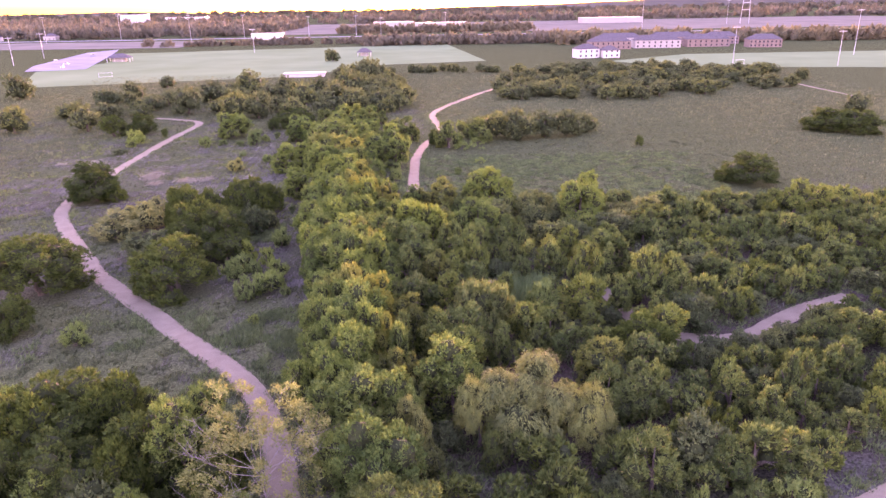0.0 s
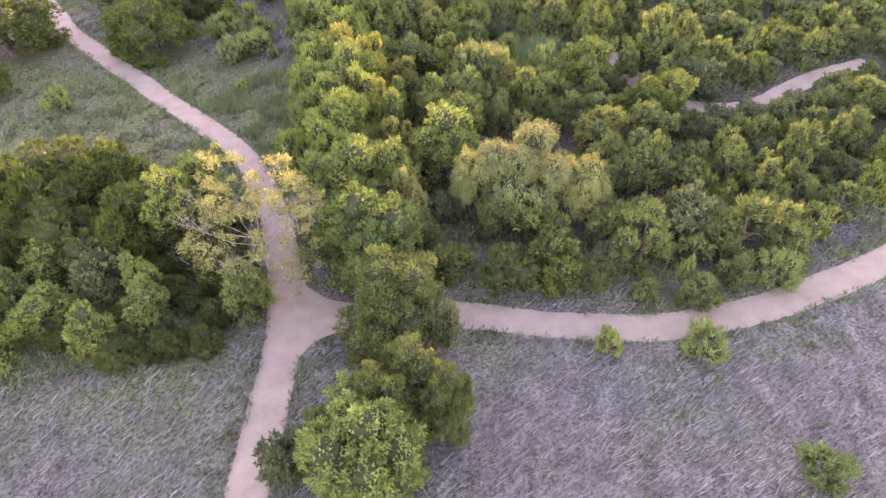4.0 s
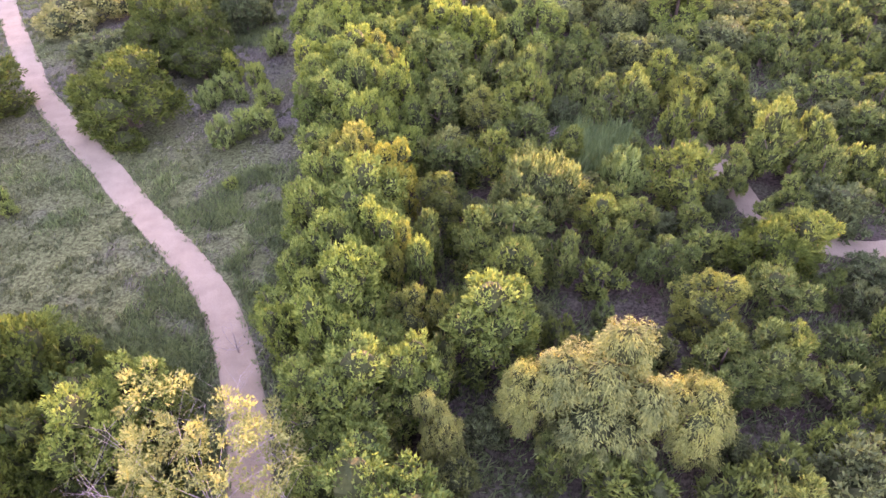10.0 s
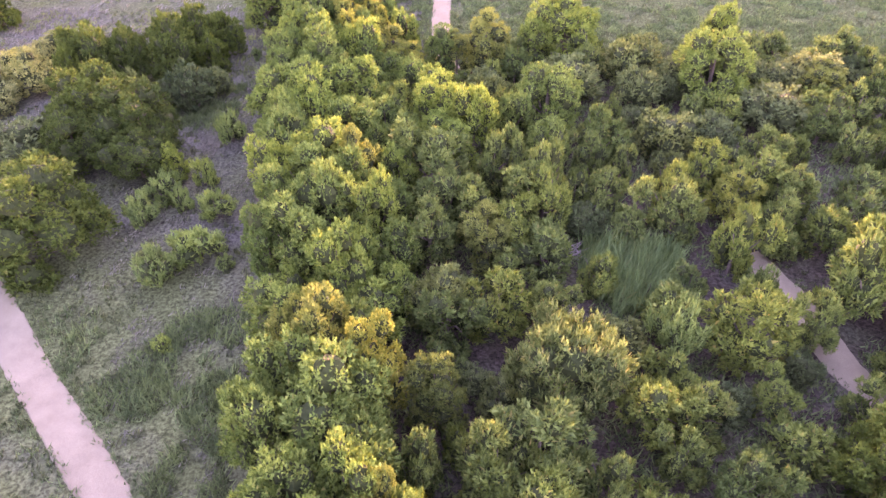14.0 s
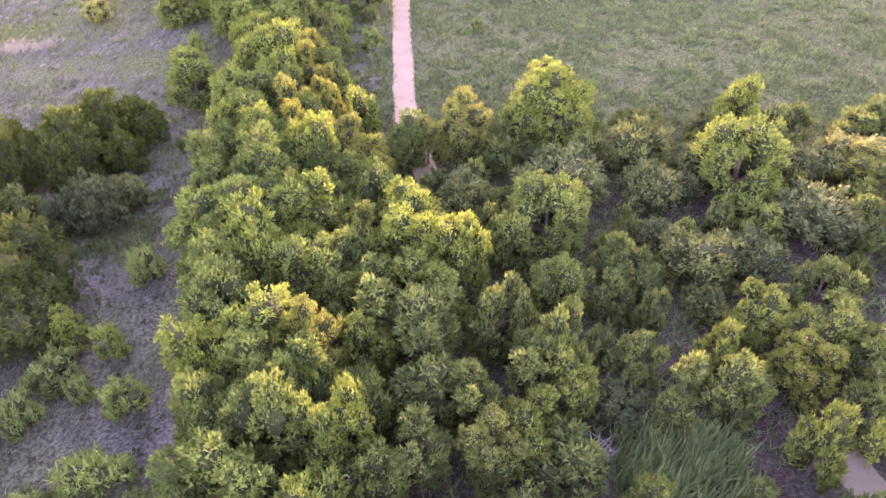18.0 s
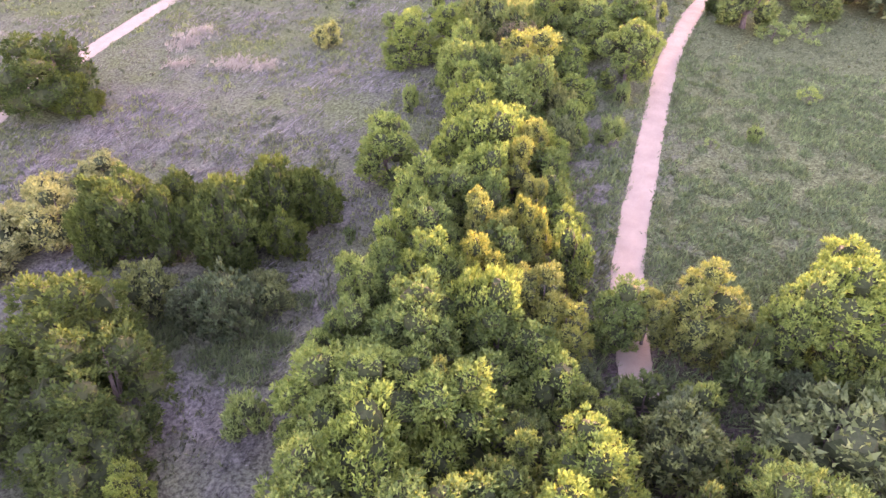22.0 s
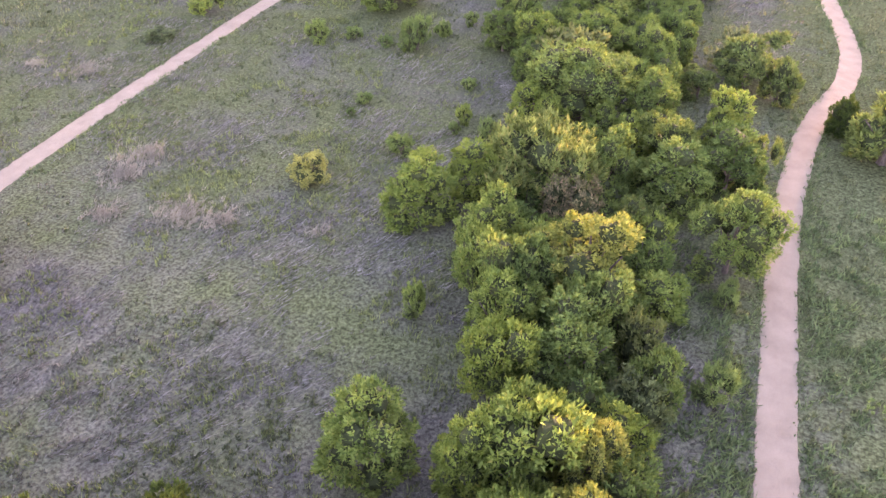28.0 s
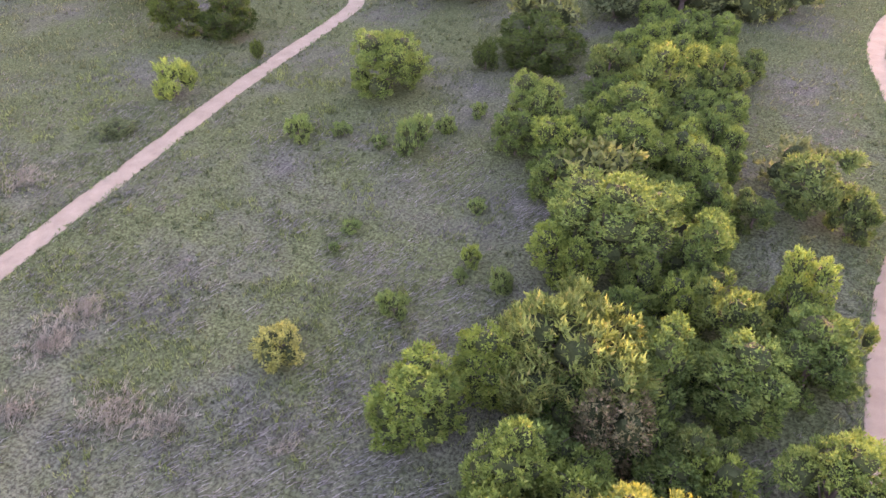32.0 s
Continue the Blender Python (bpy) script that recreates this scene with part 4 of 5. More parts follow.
THICK = [("scrub", 1.6, 2.8, 3.2, 5.0), ("darkscrub", 1.4, 2.4, 2.8, 4.2), ("scrub", 1.5, 2.5, 3.0, 4.5), ("grey", 1.4, 2.2, 2.0, 3.2)]
CLEARINGS = [(14, 117, 3), (19, 116, 3), (25, 117, 3.5), (33, 102, 2.5), (32, 98, 2.5), (15, 120, 2), (13, 97, 3), (15, 106, 2.5), (16, 102, 2.5), (7, 67, 2), (12.5, 89, 4.2), (7.3, 91, 2.0)]
WOOD_EAST = [(-7, 50), (-8, 104), (-7, 126), (-1, 128), (26, 132), (60, 128), (92, 128), (100, 100), (70, 74), (40, 50), (24, 44.5), (6, 45)]
fill([(-13, 46), (-7, 46), (-5, 60), (-6, 100), (-7, 132), (-16, 132), (-14, 90)], 500, 11, [("elmlet", 1.8, 2.8, 4.5, 6.5)], 0.55)
fill([(-18, 134), (-9, 134), (-12, 160), (-17, 185), (-16, 205), (-20, 250), (-32, 250), (-36, 205), (-30, 185), (-27, 165)], 900, 12, [("elmlet", 1.8, 2.8, 3.5, 5.5)], 0.5)
fill(WOOD_EAST, 3500, 5, THICK, 0.72, 2.2)
fill([(-42, 36.5), (-15, 38), (-15, 44), (-17, 52), (-22, 60), (-42, 62)], 420, 6, [("elmlet", 1.6, 2.6, 3.5, 5.0), ("bush", 1.0, 1.8, 1.6, 2.6)], 0.7)
fill([(30, 288), (60, 284), (72, 274), (120, 294), (168, 322), (190, 378), (143, 402), (84, 428), (46, 388), (27, 322)], 420, 7, [("far", 4.0, 6.5, 4.5, 7.0)], 0.72)
fill([(-130, 250), (-90, 262), (-60, 262), (-40, 290), (-45, 330), (-95, 330), (-150, 300)], 160, 8, [("far", 3.5, 6.0, 4.5, 6.5)], 0.7)
fill([(-36, 412), (-36, 420), (42, 414), (42, 406)], 60, 9, [("far", 2.5, 4.0, 3.5, 5.5)], 0.6)
fill([(-34, 255), (-6, 255), (-10, 330), (-30, 400), (-50, 400), (-42, 330)], 160, 10, [("far", 3.5, 5.5, 5.5, 8.0)], 0.6)

for some in MODELS.values():
    for src in some:
        for o in (*src.children_recursive, src):
            bpy.data.objects.remove(o)


# ==== grasses and weeds ====
def blades(name, rng, xy, height, spread, per, width, mat, label, category, lean=(0.25, 0.1), jit=0.25):
    """Tufts of blades at the points, as one object."""
    n = len(xy)
    if n == 0:
        return None
    base = np.repeat(np.concatenate([xy, np.zeros((n, 1))], axis=1), per, axis=0)
    h = np.repeat(height * rng.uniform(0.55, 1.35, n), per) * rng.uniform(0.6, 1.15, n * per)
    base[:, :2] += rng.normal(0, spread, (n * per, 2))
    an = rng.uniform(0, 2 * np.pi, n * per)
    side = np.stack([np.cos(an), np.sin(an), 0 * an], axis=1) * (width * rng.uniform(0.6, 1.4, n * per))[:, None]
    tip = base.copy()
    tip[:, :2] += rng.normal(0, jit, (n * per, 2)) * h[:, None] + np.array(lean) * h[:, None]
    tip[:, 2] = h
    base[:, 2] = -0.02
    tri = np.stack([base - side, base + side, tip], axis=1)
    ob = new(name, mesh_poly(name, [(tri, 3)], mat))
    return tagged(ob, label, category, kind="stuff")


rng = np.random.default_rng(4)


def scatter(n, x0, x1, y0, y1, soft=0.0):
    """Random places in a rectangle; soft: metres over which they thin out towards its edges."""
    xy = np.stack([rng.uniform(x0, x1, n), rng.uniform(y0, y1, n)], axis=1)
    if soft:
        edge = np.minimum(np.minimum(xy[:, 0] - x0, x1 - xy[:, 0]), np.minimum(xy[:, 1] - y0, y1 - xy[:, 1]))
        xy = xy[edge > soft * rng.uniform(0, 1, len(xy)) ** 1.5]
    return xy


def wave(xy, scale, seed):
    return np.array([noise.noise((x * scale + seed, y * scale, seed * 1.7)) for x, y in xy])


def tree_gap(xy):
    q = np.array(STANDING)
    best = np.full(len(xy), 1e9)
    for k in range(0, len(q), 40):
        d = np.sqrt(((xy[:, None, :] - q[None, k:k + 40, :2]) ** 2).sum(2)) - q[None, k:k + 40, 2]
        best = np.minimum(best, d.min(1))
    return best


pts = np.concatenate([scatter(52200, -78, 80, -20, 78, 24), scatter(46400, -110, 0, 60, 150, 6), scatter(49300, -125, -5, 150, 290, 35), scatter(49300, -30, 130, 112, 290, 45), scatter(13050, 20, 130, 70, 140, 10), scatter(29000, -25, 95, 105, 235, 27)])
gap, near_tree = trail_gap(pts), tree_gap(pts)
pts, gap, near_tree = pts[(gap > 1.35) & (near_tree > -0.9)], gap[(gap > 1.35) & (near_tree > -0.9)], near_tree[(gap > 1.35) & (near_tree > -0.9)]
clod = wave(pts, 0.75, 11.0) + 0.5 * wave(pts, 0.3, 13.0) > -0.12
pts, gap, near_tree = pts[clod], gap[clod], near_tree[clod]
patch = wave(pts, 0.06, 3.0) + 0.6 * wave(pts, 0.2, 7.0)
verge = gap < 4.0
east_meadow = (pts[:, 0] > -2.0) & (pts[:, 1] > 126)
patch = patch - 0.5 * (pts[:, 1] < 38) + 0.2 * (pts[:, 1] > 172) + 0.5 * ((pts[:, 0] < -26) & (pts[:, 1] > 48) & (pts[:, 1] < 88))
lush = (patch > 0.12) | (verge & (patch > -0.45)) | east_meadow | ((near_tree < 1.2) & (patch > -0.2))
blades("dry_grass", rng, pts[~lush], 0.36, 0.13, 4, 0.045, M_DRY, "faded lavender-grey dry grass combed by the wind", "grass", (0.7, 0.25), 0.45)
blades("green_grass", rng, pts[lush], 0.34, 0.10, 5, 0.055, M_GREEN, "short green grass in patches and along trails", "grass")
combed = np.concatenate([scatter(30000, -55, 75, -12, 46, 14), scatter(30000, -105, -10, 112, 205, 14)])
combed = combed[(trail_gap(combed) > 1.7) & (tree_gap(combed) > -0.4) & (wave(combed, 0.09, 2.0) + 0.5 * wave(combed, 0.35, 4.0) > np.where(combed[:, 1] < 60, -0.3, 0.02))]
blades("combed_grass", rng, combed, 0.5, 0.16, 4, 0.035, M_COMB, "long faded grass laid over by the wind", "grass", (1.3, 0.5), 0.35)
sel = rng.uniform(size=len(pts)) < 0.12
blades("straw_stalks", rng, pts[sel & lush], 0.45, 0.2, 3, 0.02, M_DRY, "scattered dry straw stalks standing in green grass", "grass")
clump = pts[(rng.uniform(size=len(pts)) < 0.1) & (wave(pts, 0.45, 5.0) > 0.05)]
blades("weed_tufts", rng, clump, 0.42, 0.18, 6, 0.08, M_GREEN, "low green weed tufts dotted over the meadow", "weeds", (0.1, 0.0), 0.5)
verge_pts = []
for line in LINES.values():
    way = unit(np.gradient(line, axis=0))
    side = np.stack([way[:, 1], -way[:, 0]], axis=1)
    for sgn in (-1, 1):
        for _ in range(3):
            verge_pts.append(line + side * sgn * (1.15 + np.abs(rng.normal(0, 0.75, (len(line), 1)))) + rng.normal(0, 0.15, line.shape))
verge_pts = np.concatenate(verge_pts)
verge_pts = verge_pts[(trail_gap(verge_pts) > 1.1) & (verge_pts[:, 1] < 300) & ~((np.abs(verge_pts[:, 0] + 9.5) < 2.6) & (np.abs(verge_pts[:, 1] - 42.5) < 2.6)) & (wave(verge_pts, 0.16, 21.0) + 0.5 * wave(verge_pts, 0.6, 22.0) > -0.12)]
blades("verge_grass", rng, verge_pts, 0.34, 0.13, 6, 0.05, M_WEED, "deep green grass along the edges of the trails", "grass", (0.1, 0.0), 0.5)
under = np.concatenate([scatter(17000, -9, 64, 44, 134, 4), scatter(9500, -44, -10, 33, 66, 5)])
ug = trail_gap(under)
under = under[(ug > 2.0)]
grown = wave(under, 0.12, 9.0)
under = under[(grown > -0.22) & ((under[:, 0] > -9) | (((under[:, 0] + 26) / 15) ** 2 + ((under[:, 1] - 50) / 13) ** 2 < 0.85 + grown))]
blades("undergrowth", rng, under, 0.5, 0.34, 9, 0.075, M_WEED, "dark green weeds growing thick under the trees", "weeds", (0.1, 0.0), 0.7)


tuft = scatter(21000, -105, -14, 118, 225, 12)
tuft = tuft[(trail_gap(tuft) > 1.7) & (tree_gap(tuft) > 0.3) & (wave(tuft, 0.22, 51.0) + 0.7 * wave(tuft, 0.07, 52.0) > 0.0)]
blades("grass_tufts", rng, tuft, 0.5, 0.16, 7, 0.045, M_TUFT, "upright green grass tufts in the western meadow", "grass", (0.1, 0.0), 0.3)

far_tuft = np.concatenate([scatter(26000, -190, 200, 225, 420, 30), scatter(9000, -190, -95, 120, 290, 20), scatter(9000, 85, 200, 110, 290, 20)])
far_tuft = far_tuft[(trail_gap(far_tuft) > 1.8) & (wave(far_tuft, 0.1, 61.0) > -0.5)]
blades("far_grass", rng, far_tuft, 0.55, 0.5, 5, 0.10, M_MEADOW, "pale green grass of the far meadow", "grass", (0.3, 0.1), 0.5)

# tall weeds at the foot of the hedgerow and west of the trail, and a close carpet of leafy weeds in the eastern meadow
tall = np.concatenate([scatter(5200, -27, -10.5, 50, 86, 4), scatter(5200, -50, -18, 52, 86, 9), scatter(2600, -40, -18, 112, 124, 4)])
tall = tall[(trail_gap(tall) > 1.9) & (wave(tall, 0.16, 31.0) + 0.5 * wave(tall, 0.5, 32.0) > 0.02)]
blades("tall_weeds", rng, tall, 0.62, 0.26, 9, 0.06, M_WEED, "blue-green tall weeds at the foot of the hedgerow", "weeds", (0.15, 0.05), 0.5)
carpet = np.concatenate([scatter(40000, -8, 70, 120, 182, 12), scatter(2500, -13, -5, 128, 172, 2)])
carpet = carpet[(trail_gap(carpet) > 1.7) & (tree_gap(carpet) > -0.6) & (wave(carpet, 0.5, 41.0) + 0.6 * wave(carpet, 0.12, 42.0) > -0.08)]
blades("leafy_weeds", rng, carpet, 0.40, 0.20, 6, 0.085, M_WEED, "leafy green weeds carpeting the meadow beside the trail", "weeds", (0.15, 0.05), 0.6)


# pale feathery grass clumps in the western meadow, and a heap of dead branches in the thicket
CLUMPS = [(-88.3, 179.8, 3.3), (-95.9, 178.8, 1.9), (-66.9, 165.5, 2.7), (-65.8, 162.2, 1.7), (-56.1, 159.2, 3.2), (-52.0, 159.3, 1.6), (-63.3, 155.9, 1.9), (-43.1, 160.9, 1.3), (-87.9, 180.2, 2.8), (-65.8, 165.7, 2.6), (-67.0, 161.4, 2.3), (-56.9, 158.8, 2.7), (-52.5, 159.1, 1.4), (-62.9, 156.1, 1.5), (-66.9, 166.5, 1.9), (-66.3, 162.0, 1.8), (-56.0, 157.8, 2.7)]
plume = np.concatenate([np.array((x, y)) + rng.normal(0, r * 0.45, (int(26 * r), 2)) for x, y, r in CLUMPS])
blades("plume_grass", rng, plume, 0.62, 0.10, 9, 0.03, M_PLUME, "pale feathery dry grass in loose clumps", "grass", (0.5, 0.2), 0.45)
heap_v, heap_f = [], []
hr = random.Random(3)
for k in range(16):
    an, ln = hr.uniform(0, 3.14), hr.uniform(0.8, 1.6)
    cx, cy, cz = 7.8 + hr.uniform(-0.7, 0.7), 92.0 + hr.uniform(-0.6, 0.6), hr.uniform(0.1, 0.6)
    tube(heap_v, heap_f, [(cx - math.cos(an) * ln, cy - math.sin(an) * ln, max(0.03, cz - 0.3), 0.05), (cx, cy, cz, 0.045), (cx + math.cos(an + 0.3) * ln, cy + math.sin(an + 0.3) * ln, cz + 0.25, 0.015)], 4)
tagged(new("branch_heap", mesh_from("branch_heap", heap_v, heap_f, M_PALEBARK)), "heap of bleached dead branches in the thicket", "branches")


def snag(x, y, r, h, seed, label):
    """A bare, bleached dead shrub: a few stems and their twigs."""
    root = tagged(new("dead_shrub"), label, "dead shrub", "dead shrubs")
    root.matrix_basis = pose(x, y, 0, 0, 0, 40 * seed) @ Matrix.Diagonal((r, r, h / 2, 1))
    part("stems", trunk("stems", seed, M_PALEBARK, girth=0.028, limbs=7, fork=0.35, reach=0.8, twigs=6), root)
    return root


snag(-16.7, 61.0, 1.7, 2.6, 5, "bare bleached dead shrub beside the trail")
snag(-19.2, 47.4, 2.2, 3.4, 7, "bare bleached dead branches under the pale tree")
reeds = scatter(900, 8, 17.5, 84, 94)
reeds = reeds[[inside(x, y, [(9.4, 94), (16.7, 93), (17, 86), (10.5, 84.5), (8.5, 89)]) for x, y in reeds]]
blades("reed_bed", rng, reeds, 1.8, 0.2, 6, 0.07, M_REED, "blue-green reeds standing in a damp hollow", "reeds", (0.1, 0.0), 0.25)


# ==== far side of the meadow: fields, lot, pavilion, houses, poles, tree belts ====
def slab(name, poly, z, mat, label, category):
    bm = bmesh.new()
    f = bm.faces.new([bm.verts.new((x, y, z)) for x, y in poly])
    bmesh.ops.triangulate(bm, faces=[f])
    bmesh.ops.recalc_face_normals(bm, faces=bm.faces)
    me = bpy.data.meshes.new(name)
    bm.to_mesh(me)
    bm.free()
    me.materials.append(mat)
    return tagged(new(name, me), label, category, kind="structure")


slab("sports_field", [(-270, 640), (18, 705), (40, 490), (-40, 470), (-70, 404), (-212, 368), (-255, 465), (-238, 530)], 0.10, M_MOWN, "pale green mown sports field", "field")
slab("east_field", [(150, 420), (330, 380), (420, 420), (400, 520), (190, 520), (120, 470)], 0.10, M_MOWN, "pale green mown sports field with goals", "field")
slab("car_park", [(-263, 466), (-282, 512), (-312, 660), (-302, 706), (-268, 606), (-229, 478)], 0.22, M_ASPHALT, "grey asphalt car park beside the field", "car park")
slab("tilled_field", [(-60, 740), (420, 700), (420, 850), (-60, 860)], 0.12, M_TILLED, "brown ploughed field", "field")
slab("stubble_field", [(-900, 760), (-250, 720), (-250, 860), (-900, 900)], 0.12, M_STRAW, "pale straw-coloured stubble field", "field")
slab("stubble_field.001", [(-250, 1000), (900, 950), (900, 1500), (-250, 1500)], 0.15, M_STRAW, "pale straw-coloured stubble field", "field")
slab("far_road", [(-1000, 905), (1100, 880), (1100, 900), (-1000, 925)], 0.3, M_ASPHALT, "straight grey road crossing the fields", "road")


def box(bm, x0, x1, y0, y1, z0, z1):
    v = [bm.verts.new(p) for p in ((x0, y0, z0), (x1, y0, z0), (x1, y1, z0), (x0, y1, z0), (x0, y0, z1), (x1, y0, z1), (x1, y1, z1), (x0, y1, z1))]
    for q in ((0, 1, 5, 4), (1, 2, 6, 5), (2, 3, 7, 6), (3, 0, 4, 7), (4, 5, 6, 7), (3, 2, 1, 0)):
        bm.faces.new([v[i] for i in q])


def finish(name, bm, mat, parent, label=""):
    me = bpy.data.meshes.new(name)
    bm.to_mesh(me)
    bm.free()
    me.materials.append(mat)
    return part(name, me, parent, label)


def house(x, y, w, d, h, turn, wall, label, floors=2, bays=5, hip=1.0):
    root = tagged(new("house"), label, "house", "distant houses")
    root.matrix_basis = pose(x, y, 0, 0, 0, turn)
    bm = bmesh.new()
    box(bm, -w / 2, w / 2, -d / 2, d / 2, 0, h)
    finish("wall", bm, wall, root)
    bm = bmesh.new()
    e, top = 0.5, h + d * 0.32
    v = [bm.verts.new(p) for p in ((-w / 2 - e, -d / 2 - e, h), (w / 2 + e, -d / 2 - e, h), (w / 2 + e, d / 2 + e, h), (-w / 2 - e, d / 2 + e, h), (-w / 2 + hip * d / 2, 0, top), (w / 2 - hip * d / 2, 0, top))]
    for q in ((0, 1, 5, 4), (1, 2, 5), (2, 3, 4, 5), (3, 0, 4), (3, 2, 1, 0)):
        bm.faces.new([v[i] for i in q])
    finish("roof", bm, M_ROOF, root)
    for fl in range(floors):
        for k in range(bays):
            bm = bmesh.new()
            cx = -w / 2 + w * (k + 0.5) / bays
            z = 0.9 + fl * 2.9
            box(bm, cx - 0.6, cx + 0.6, -d / 2 - 0.06, -d / 2 + 0.05, z, z + 1.4)
            finish("window", bm, M_GLASS, root)
    return root


house(112, 505, 16, 11, 6, 10, M_WHITE, "white two-storey house with grey shingle roof", 2, 4)
house(128, 503, 12, 10, 5, 10, M_WHITE, "white two-storey house with grey shingle roof", 2, 3)
for hx, hy, hw, ht, hm in ((150, 592, 34, 2, M_BRICK), (192, 600, 38, -2, M_WALL), (236, 604, 36, 0, M_BRICK), (172, 645, 40, 0, M_WALL), (222, 650, 42, 3, M_BRICK), (262, 640, 30, -4, M_BRICK), (276, 585, 26, -6, M_BRICK)):
    house(hx, hy, hw, 13, 6.2, ht, hm, "long brown brick terrace with grey shingle roof", 2, 8)
for k in range(9):
    hr = random.Random(k)
    house(360 + k * 24 + hr.uniform(-4, 4), 700 + hr.uniform(-30, 60), 15, 11, 5.5, hr.uniform(-20, 20), M_WALL, "pale distant house with grey roof", 2, 3)
for k in range(8):
    hr = random.Random(k + 50)
    house(-640 + k * 34 + hr.uniform(-8, 8), 1000 + hr.uniform(-60, 80), 16, 11, 5.0, hr.uniform(-20, 20), M_WALL, "pale distant house with grey roof", 1, 3)


def shed(x, y, w, d, h, label, wall=None):
    root = tagged(new("shed"), label, "shed", "distant sheds")
    root.matrix_basis = pose(x, y, 0, 0, 0, 3)
    bm = bmesh.new()
    box(bm, -w / 2, w / 2, -d / 2, d / 2, 0, h)
    finish("wall", bm, wall or M_WHITE, root)
    bm = bmesh.new()
    box(bm, -w / 2 - 0.6, w / 2 + 0.6, -d / 2 - 0.6, d / 2 + 0.6, h, h + 0.7)
    finish("roof", bm, M_METAL, root)
    return root


shed(-195, 880, 36, 20, 6, "long white flat-roofed shed behind the field")
shed(20, 1190, 90, 24, 8, "long pale warehouse far off", M_WALL)
shed(-60, 1280, 70, 24, 8, "long pale warehouse far off", M_WALL)
shed(330, 1300, 110, 30, 9, "long pale warehouse far off", M_WALL)
shed(-560, 1700, 90, 40, 16, "white block on the skyline")
shed(-740, 1850, 60, 40, 22, "white block on the skyline")
shed(-70, 402, 22, 6, 1.6, "low white shelter roof beside the hedgerow")


def pavilion(x, y, w, d, turn):
    root = tagged(new("pavilion"), "open pavilion with grey hipped roof and white posts", "pavilion")
    root.matrix_basis = pose(x, y, 0, 0, 0, turn)
    for sx in (-1, -0.33, 0.33, 1):
        for sy in (-1, 1):
            bm = bmesh.new()
            box(bm, sx * w / 2 - 0.15, sx * w / 2 + 0.15, sy * d / 2 - 0.15, sy * d / 2 + 0.15, 0, 3)
            finish("post", bm, M_WHITE, root)
    bm = bmesh.new()
    box(bm, -w * 0.3, w * 0.3, -d * 0.3, d * 0.3, 0, 3)
    finish("kiosk", bm, M_WALL, root)
    bm = bmesh.new()
    e = 0.8
    v = [bm.verts.new(p) for p in ((-w / 2 - e, -d / 2 - e, 3), (w / 2 + e, -d / 2 - e, 3), (w / 2 + e, d / 2 + e, 3), (-w / 2 - e, d / 2 + e, 3), (-w * 0.2, 0, 6), (w * 0.2, 0, 6))]
    for q in ((0, 1, 5, 4), (1, 2, 5), (2, 3, 4, 5), (3, 0, 4), (3, 2, 1, 0)):
        bm.faces.new([v[i] for i in q])
    finish("roof", bm, M_ROOF, root)
    return root


pavilion(-234, 545, 16, 11, 12)
pavilion(-50, 560, 10, 9, 0)


def pole(x, y, h, arms=1):
    root = tagged(new("utility_pole"), "tall slim pale pole with a cross-arm", "pole", "tall poles")
    root.matrix_basis = pose(x, y, 0, 0, 0, 8)
    vs, fs = [], []
    tube(vs, fs, [(0, 0, 0, 0.26), (0, 0, h * 0.5, 0.21), (0, 0, h, 0.14)], 6)
    part("shaft", mesh_from("shaft", vs, fs, M_METAL), root)
    for k in range(arms):
        bm = bmesh.new()
        z = h - 1 - 2.2 * k
        box(bm, -2.4, 2.4, -0.2, 0.2, z, z + 0.5)
        finish("crossarm", bm, M_METAL, root)
    return root


for px, py, ph in ((-455, 865, 30), (-398, 940, 32), (-286, 873, 32), (-236, 930, 28), (-143, 870, 26), (-93, 940, 25), (-61, 940, 22), (26, 1060, 26), (314, 1050, 44), (294, 487, 30), (239, 410, 20), (190, 440, 22), (480, 1150, 38), (-150, 620, 20), (-300, 520, 20), (-320, 600, 20)):
    pole(px, py, ph, 2 if ph > 30 else 1)


def pylon(x, y, h):
    root = tagged(new("pylon"), "grey lattice pylon frame on the skyline", "pylon")
    root.matrix_basis = pose(x, y, 0)
    for sx in (-1, 1):
        vs, fs = [], []
        tube(vs, fs, [(sx * 7, 0, 0, 0.5), (sx * 5, 0, h, 0.4)], 5)
        part("leg", mesh_from("leg", vs, fs, M_METAL), root)
    for z in (0.5, 0.75, 0.97):
        bm = bmesh.new()
        box(bm, -6.5, 6.5, -0.3, 0.3, h * z - 0.4, h * z + 0.4)
        finish("crossbeam", bm, M_METAL, root)
    return root


pylon(500, 1130, 42)


def goal(x, y, turn):
    root = tagged(new("football_goal"), "white football goal frame on the mown field", "goal", "football goals")
    root.matrix_basis = pose(x, y, 0.1, 0, 0, turn)
    for nm, b0 in (("post", (-3.7, -3.55, -0.08, 0.08, 0, 2.4)), ("post", (3.55, 3.7, -0.08, 0.08, 0, 2.4)), ("crossbar", (-3.7, 3.7, -0.08, 0.08, 2.4, 2.55)), ("back_bar", (-3.7, 3.7, 1.9, 2.0, 0, 0.15))):
        bm = bmesh.new()
        box(bm, *b0)
        finish(nm, bm, M_WHITE, root)


goal(190, 432, 5)
goal(262, 392, 5)
goal(-190, 420, 30)


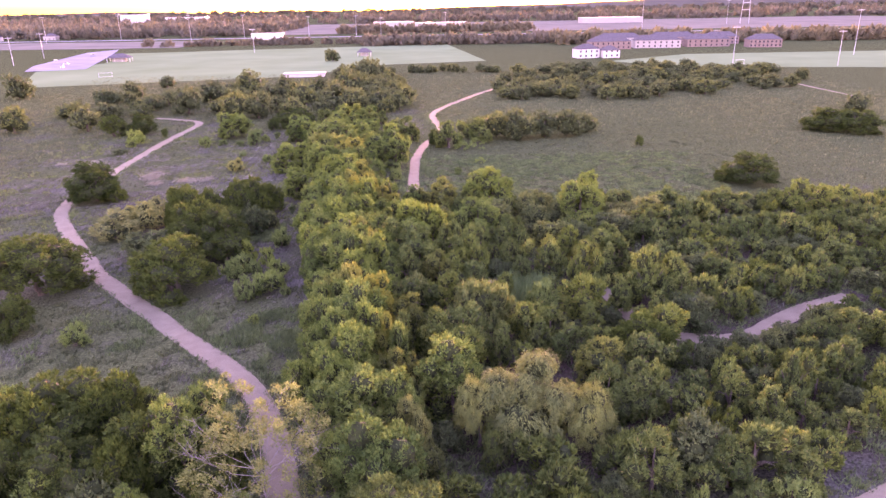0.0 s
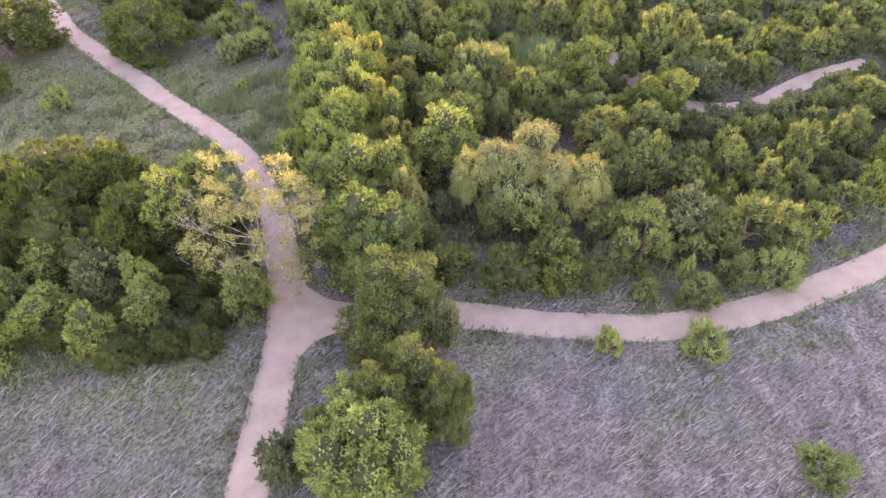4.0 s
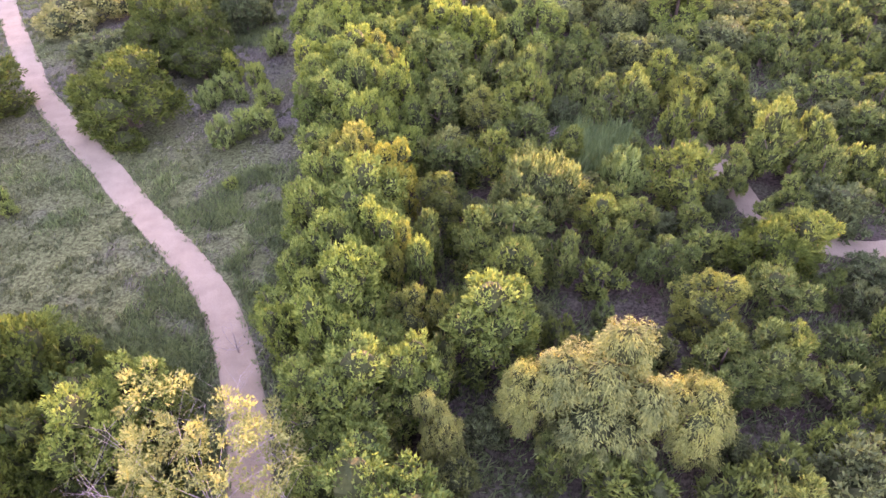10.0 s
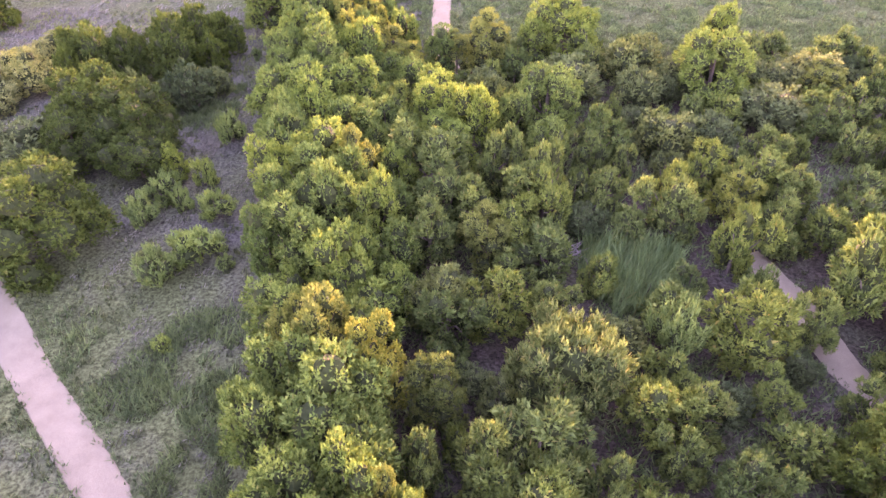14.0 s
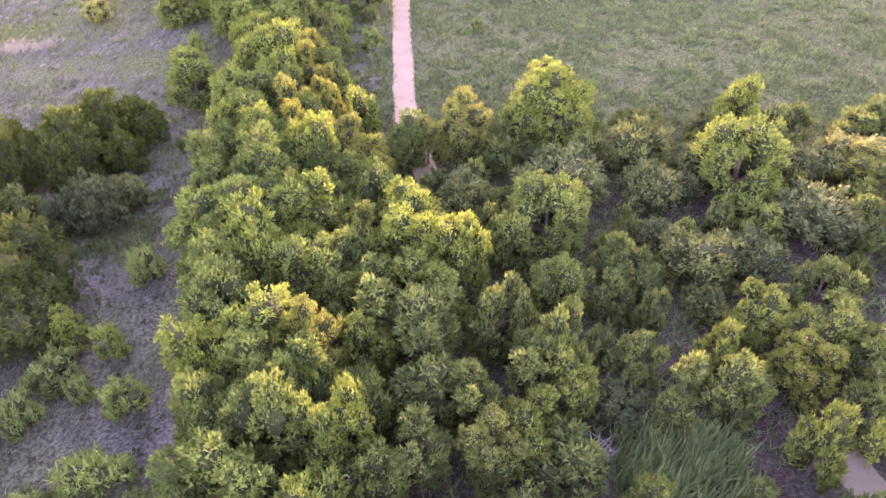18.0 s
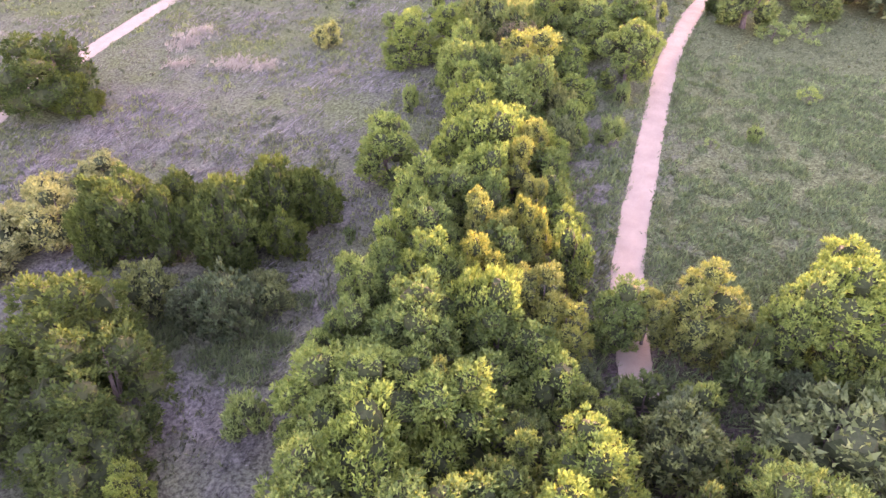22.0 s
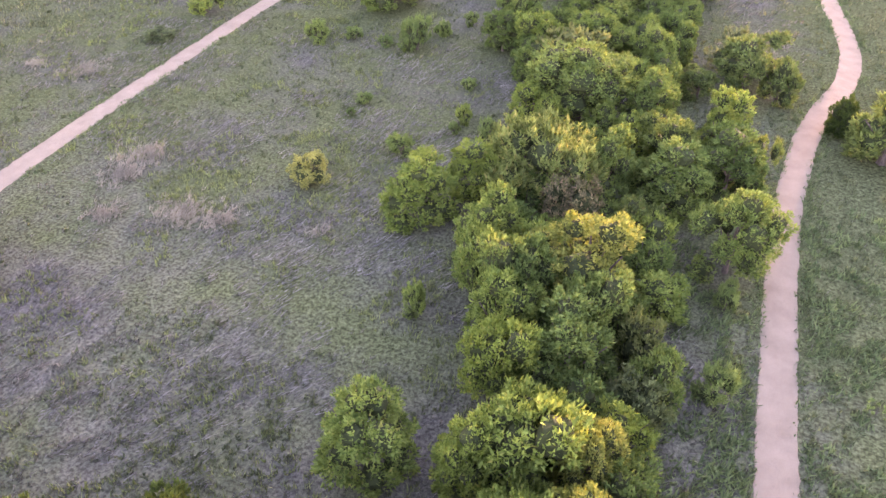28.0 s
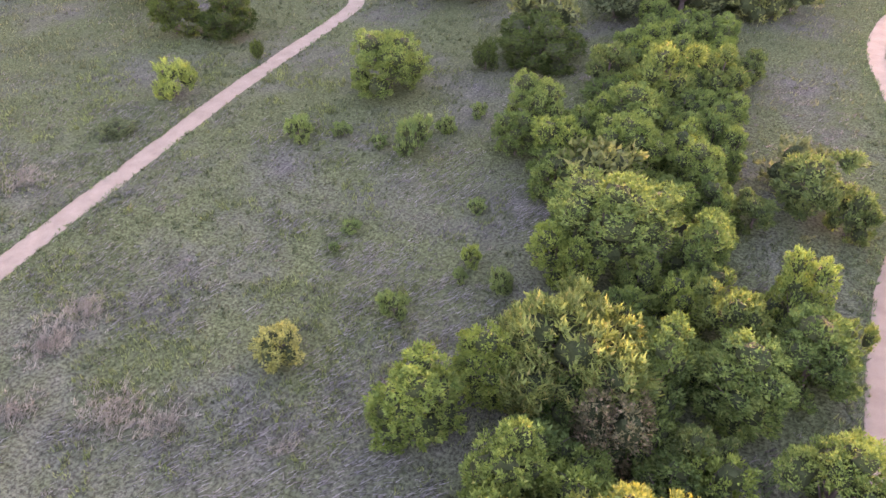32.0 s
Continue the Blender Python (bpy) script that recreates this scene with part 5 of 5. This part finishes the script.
def car(x, y, turn, mat):
    root = tagged(new("car"), "small parked car on the asphalt", "car", "parked cars")
    root.matrix_basis = pose(x, y, 0.24, 0, 0, turn)
    bm = bmesh.new()
    box(bm, -2.1, 2.1, -0.9, 0.9, 0.3, 0.95)
    bmesh.ops.bevel(bm, geom=bm.edges[:], offset=0.15, segments=2, affect="EDGES")
    finish("body", bm, mat, root)
    bm = bmesh.new()
    v = [bm.verts.new(p) for p in ((-1.3, -0.8, 0.95), (1.2, -0.8, 0.95), (1.2, 0.8, 0.95), (-1.3, 0.8, 0.95), (-0.8, -0.65, 1.5), (0.7, -0.65, 1.5), (0.7, 0.65, 1.5), (-0.8, 0.65, 1.5))]
    for q in ((0, 1, 5, 4), (1, 2, 6, 5), (2, 3, 7, 6), (3, 0, 4, 7), (4, 5, 6, 7)):
        bm.faces.new([v[i] for i in q])
    finish("cabin", bm, M_GLASS, root)
    for wx in (-1.3, 1.3):
        for wy in (-0.85, 0.85):
            vs, fs = [], []
            tube(vs, fs, [(wx, wy - 0.1, 0.33, 0.33), (wx, wy + 0.1, 0.33, 0.33)], 10)
            part("wheel", mesh_from("wheel", vs, fs, M_ASPHALT), root)


for k, (cx, cy) in enumerate(((-262, 520), (-284, 610), (-251, 492), (-290, 560))):
    car(cx, cy, 20 + 40 * k, M_WHITE if k % 2 == 0 else M_METAL)


def belt(name, n, seed, region, size, label):
    """A far wood as lumps of leaves: region gives (x, y) from two random numbers."""
    r = np.random.default_rng(seed)
    quads = []
    for _ in range(n):
        x, y = region(r.uniform(), r.uniform())
        s = size * r.uniform(0.6, 1.3)
        u = unit(r.normal(size=(38, 3)))
        u[:, 2] = np.abs(u[:, 2])
        p = u * np.array([s * 1.2, s * 1.0, s * 1.15]) + (x, y, s * 0.25)
        quads.append(spray(r, p, u * 0.3 + (0, 0, 0.4), u, s * 0.85, 0.9))
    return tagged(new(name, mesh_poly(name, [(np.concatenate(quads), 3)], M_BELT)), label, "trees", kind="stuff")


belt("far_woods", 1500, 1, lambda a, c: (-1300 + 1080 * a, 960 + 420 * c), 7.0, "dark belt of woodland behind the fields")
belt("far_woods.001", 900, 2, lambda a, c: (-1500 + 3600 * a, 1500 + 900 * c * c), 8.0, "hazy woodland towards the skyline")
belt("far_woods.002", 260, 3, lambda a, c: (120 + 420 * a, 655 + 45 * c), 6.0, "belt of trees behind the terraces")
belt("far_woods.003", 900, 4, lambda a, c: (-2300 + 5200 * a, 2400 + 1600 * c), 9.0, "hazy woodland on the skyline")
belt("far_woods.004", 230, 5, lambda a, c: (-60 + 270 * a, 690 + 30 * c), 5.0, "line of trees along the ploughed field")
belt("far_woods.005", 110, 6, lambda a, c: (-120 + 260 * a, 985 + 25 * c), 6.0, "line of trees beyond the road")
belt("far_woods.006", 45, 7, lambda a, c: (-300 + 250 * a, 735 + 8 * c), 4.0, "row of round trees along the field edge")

# low hills on the skyline
hx = np.linspace(-4500, 4500, 60)
hv, hf = [], []
for i, x in enumerate(hx):
    top = 8 + 46 * max(0.0, min(1.0, (x - 300) / 1800)) + 6 * math.sin(x * 0.0021) + 4 * math.sin(x * 0.0057)
    hv += [(x, 3900, -5), (x, 4600, top)]
for i in range(len(hx) - 1):
    hf.append((2 * i, 2 * i + 2, 2 * i + 3, 2 * i + 1))
tagged(new("backdrop_hills", mesh_from("backdrop_hills", hv, hf, M_HILL)), "low hazy hills along the skyline", "hills", kind="structure")
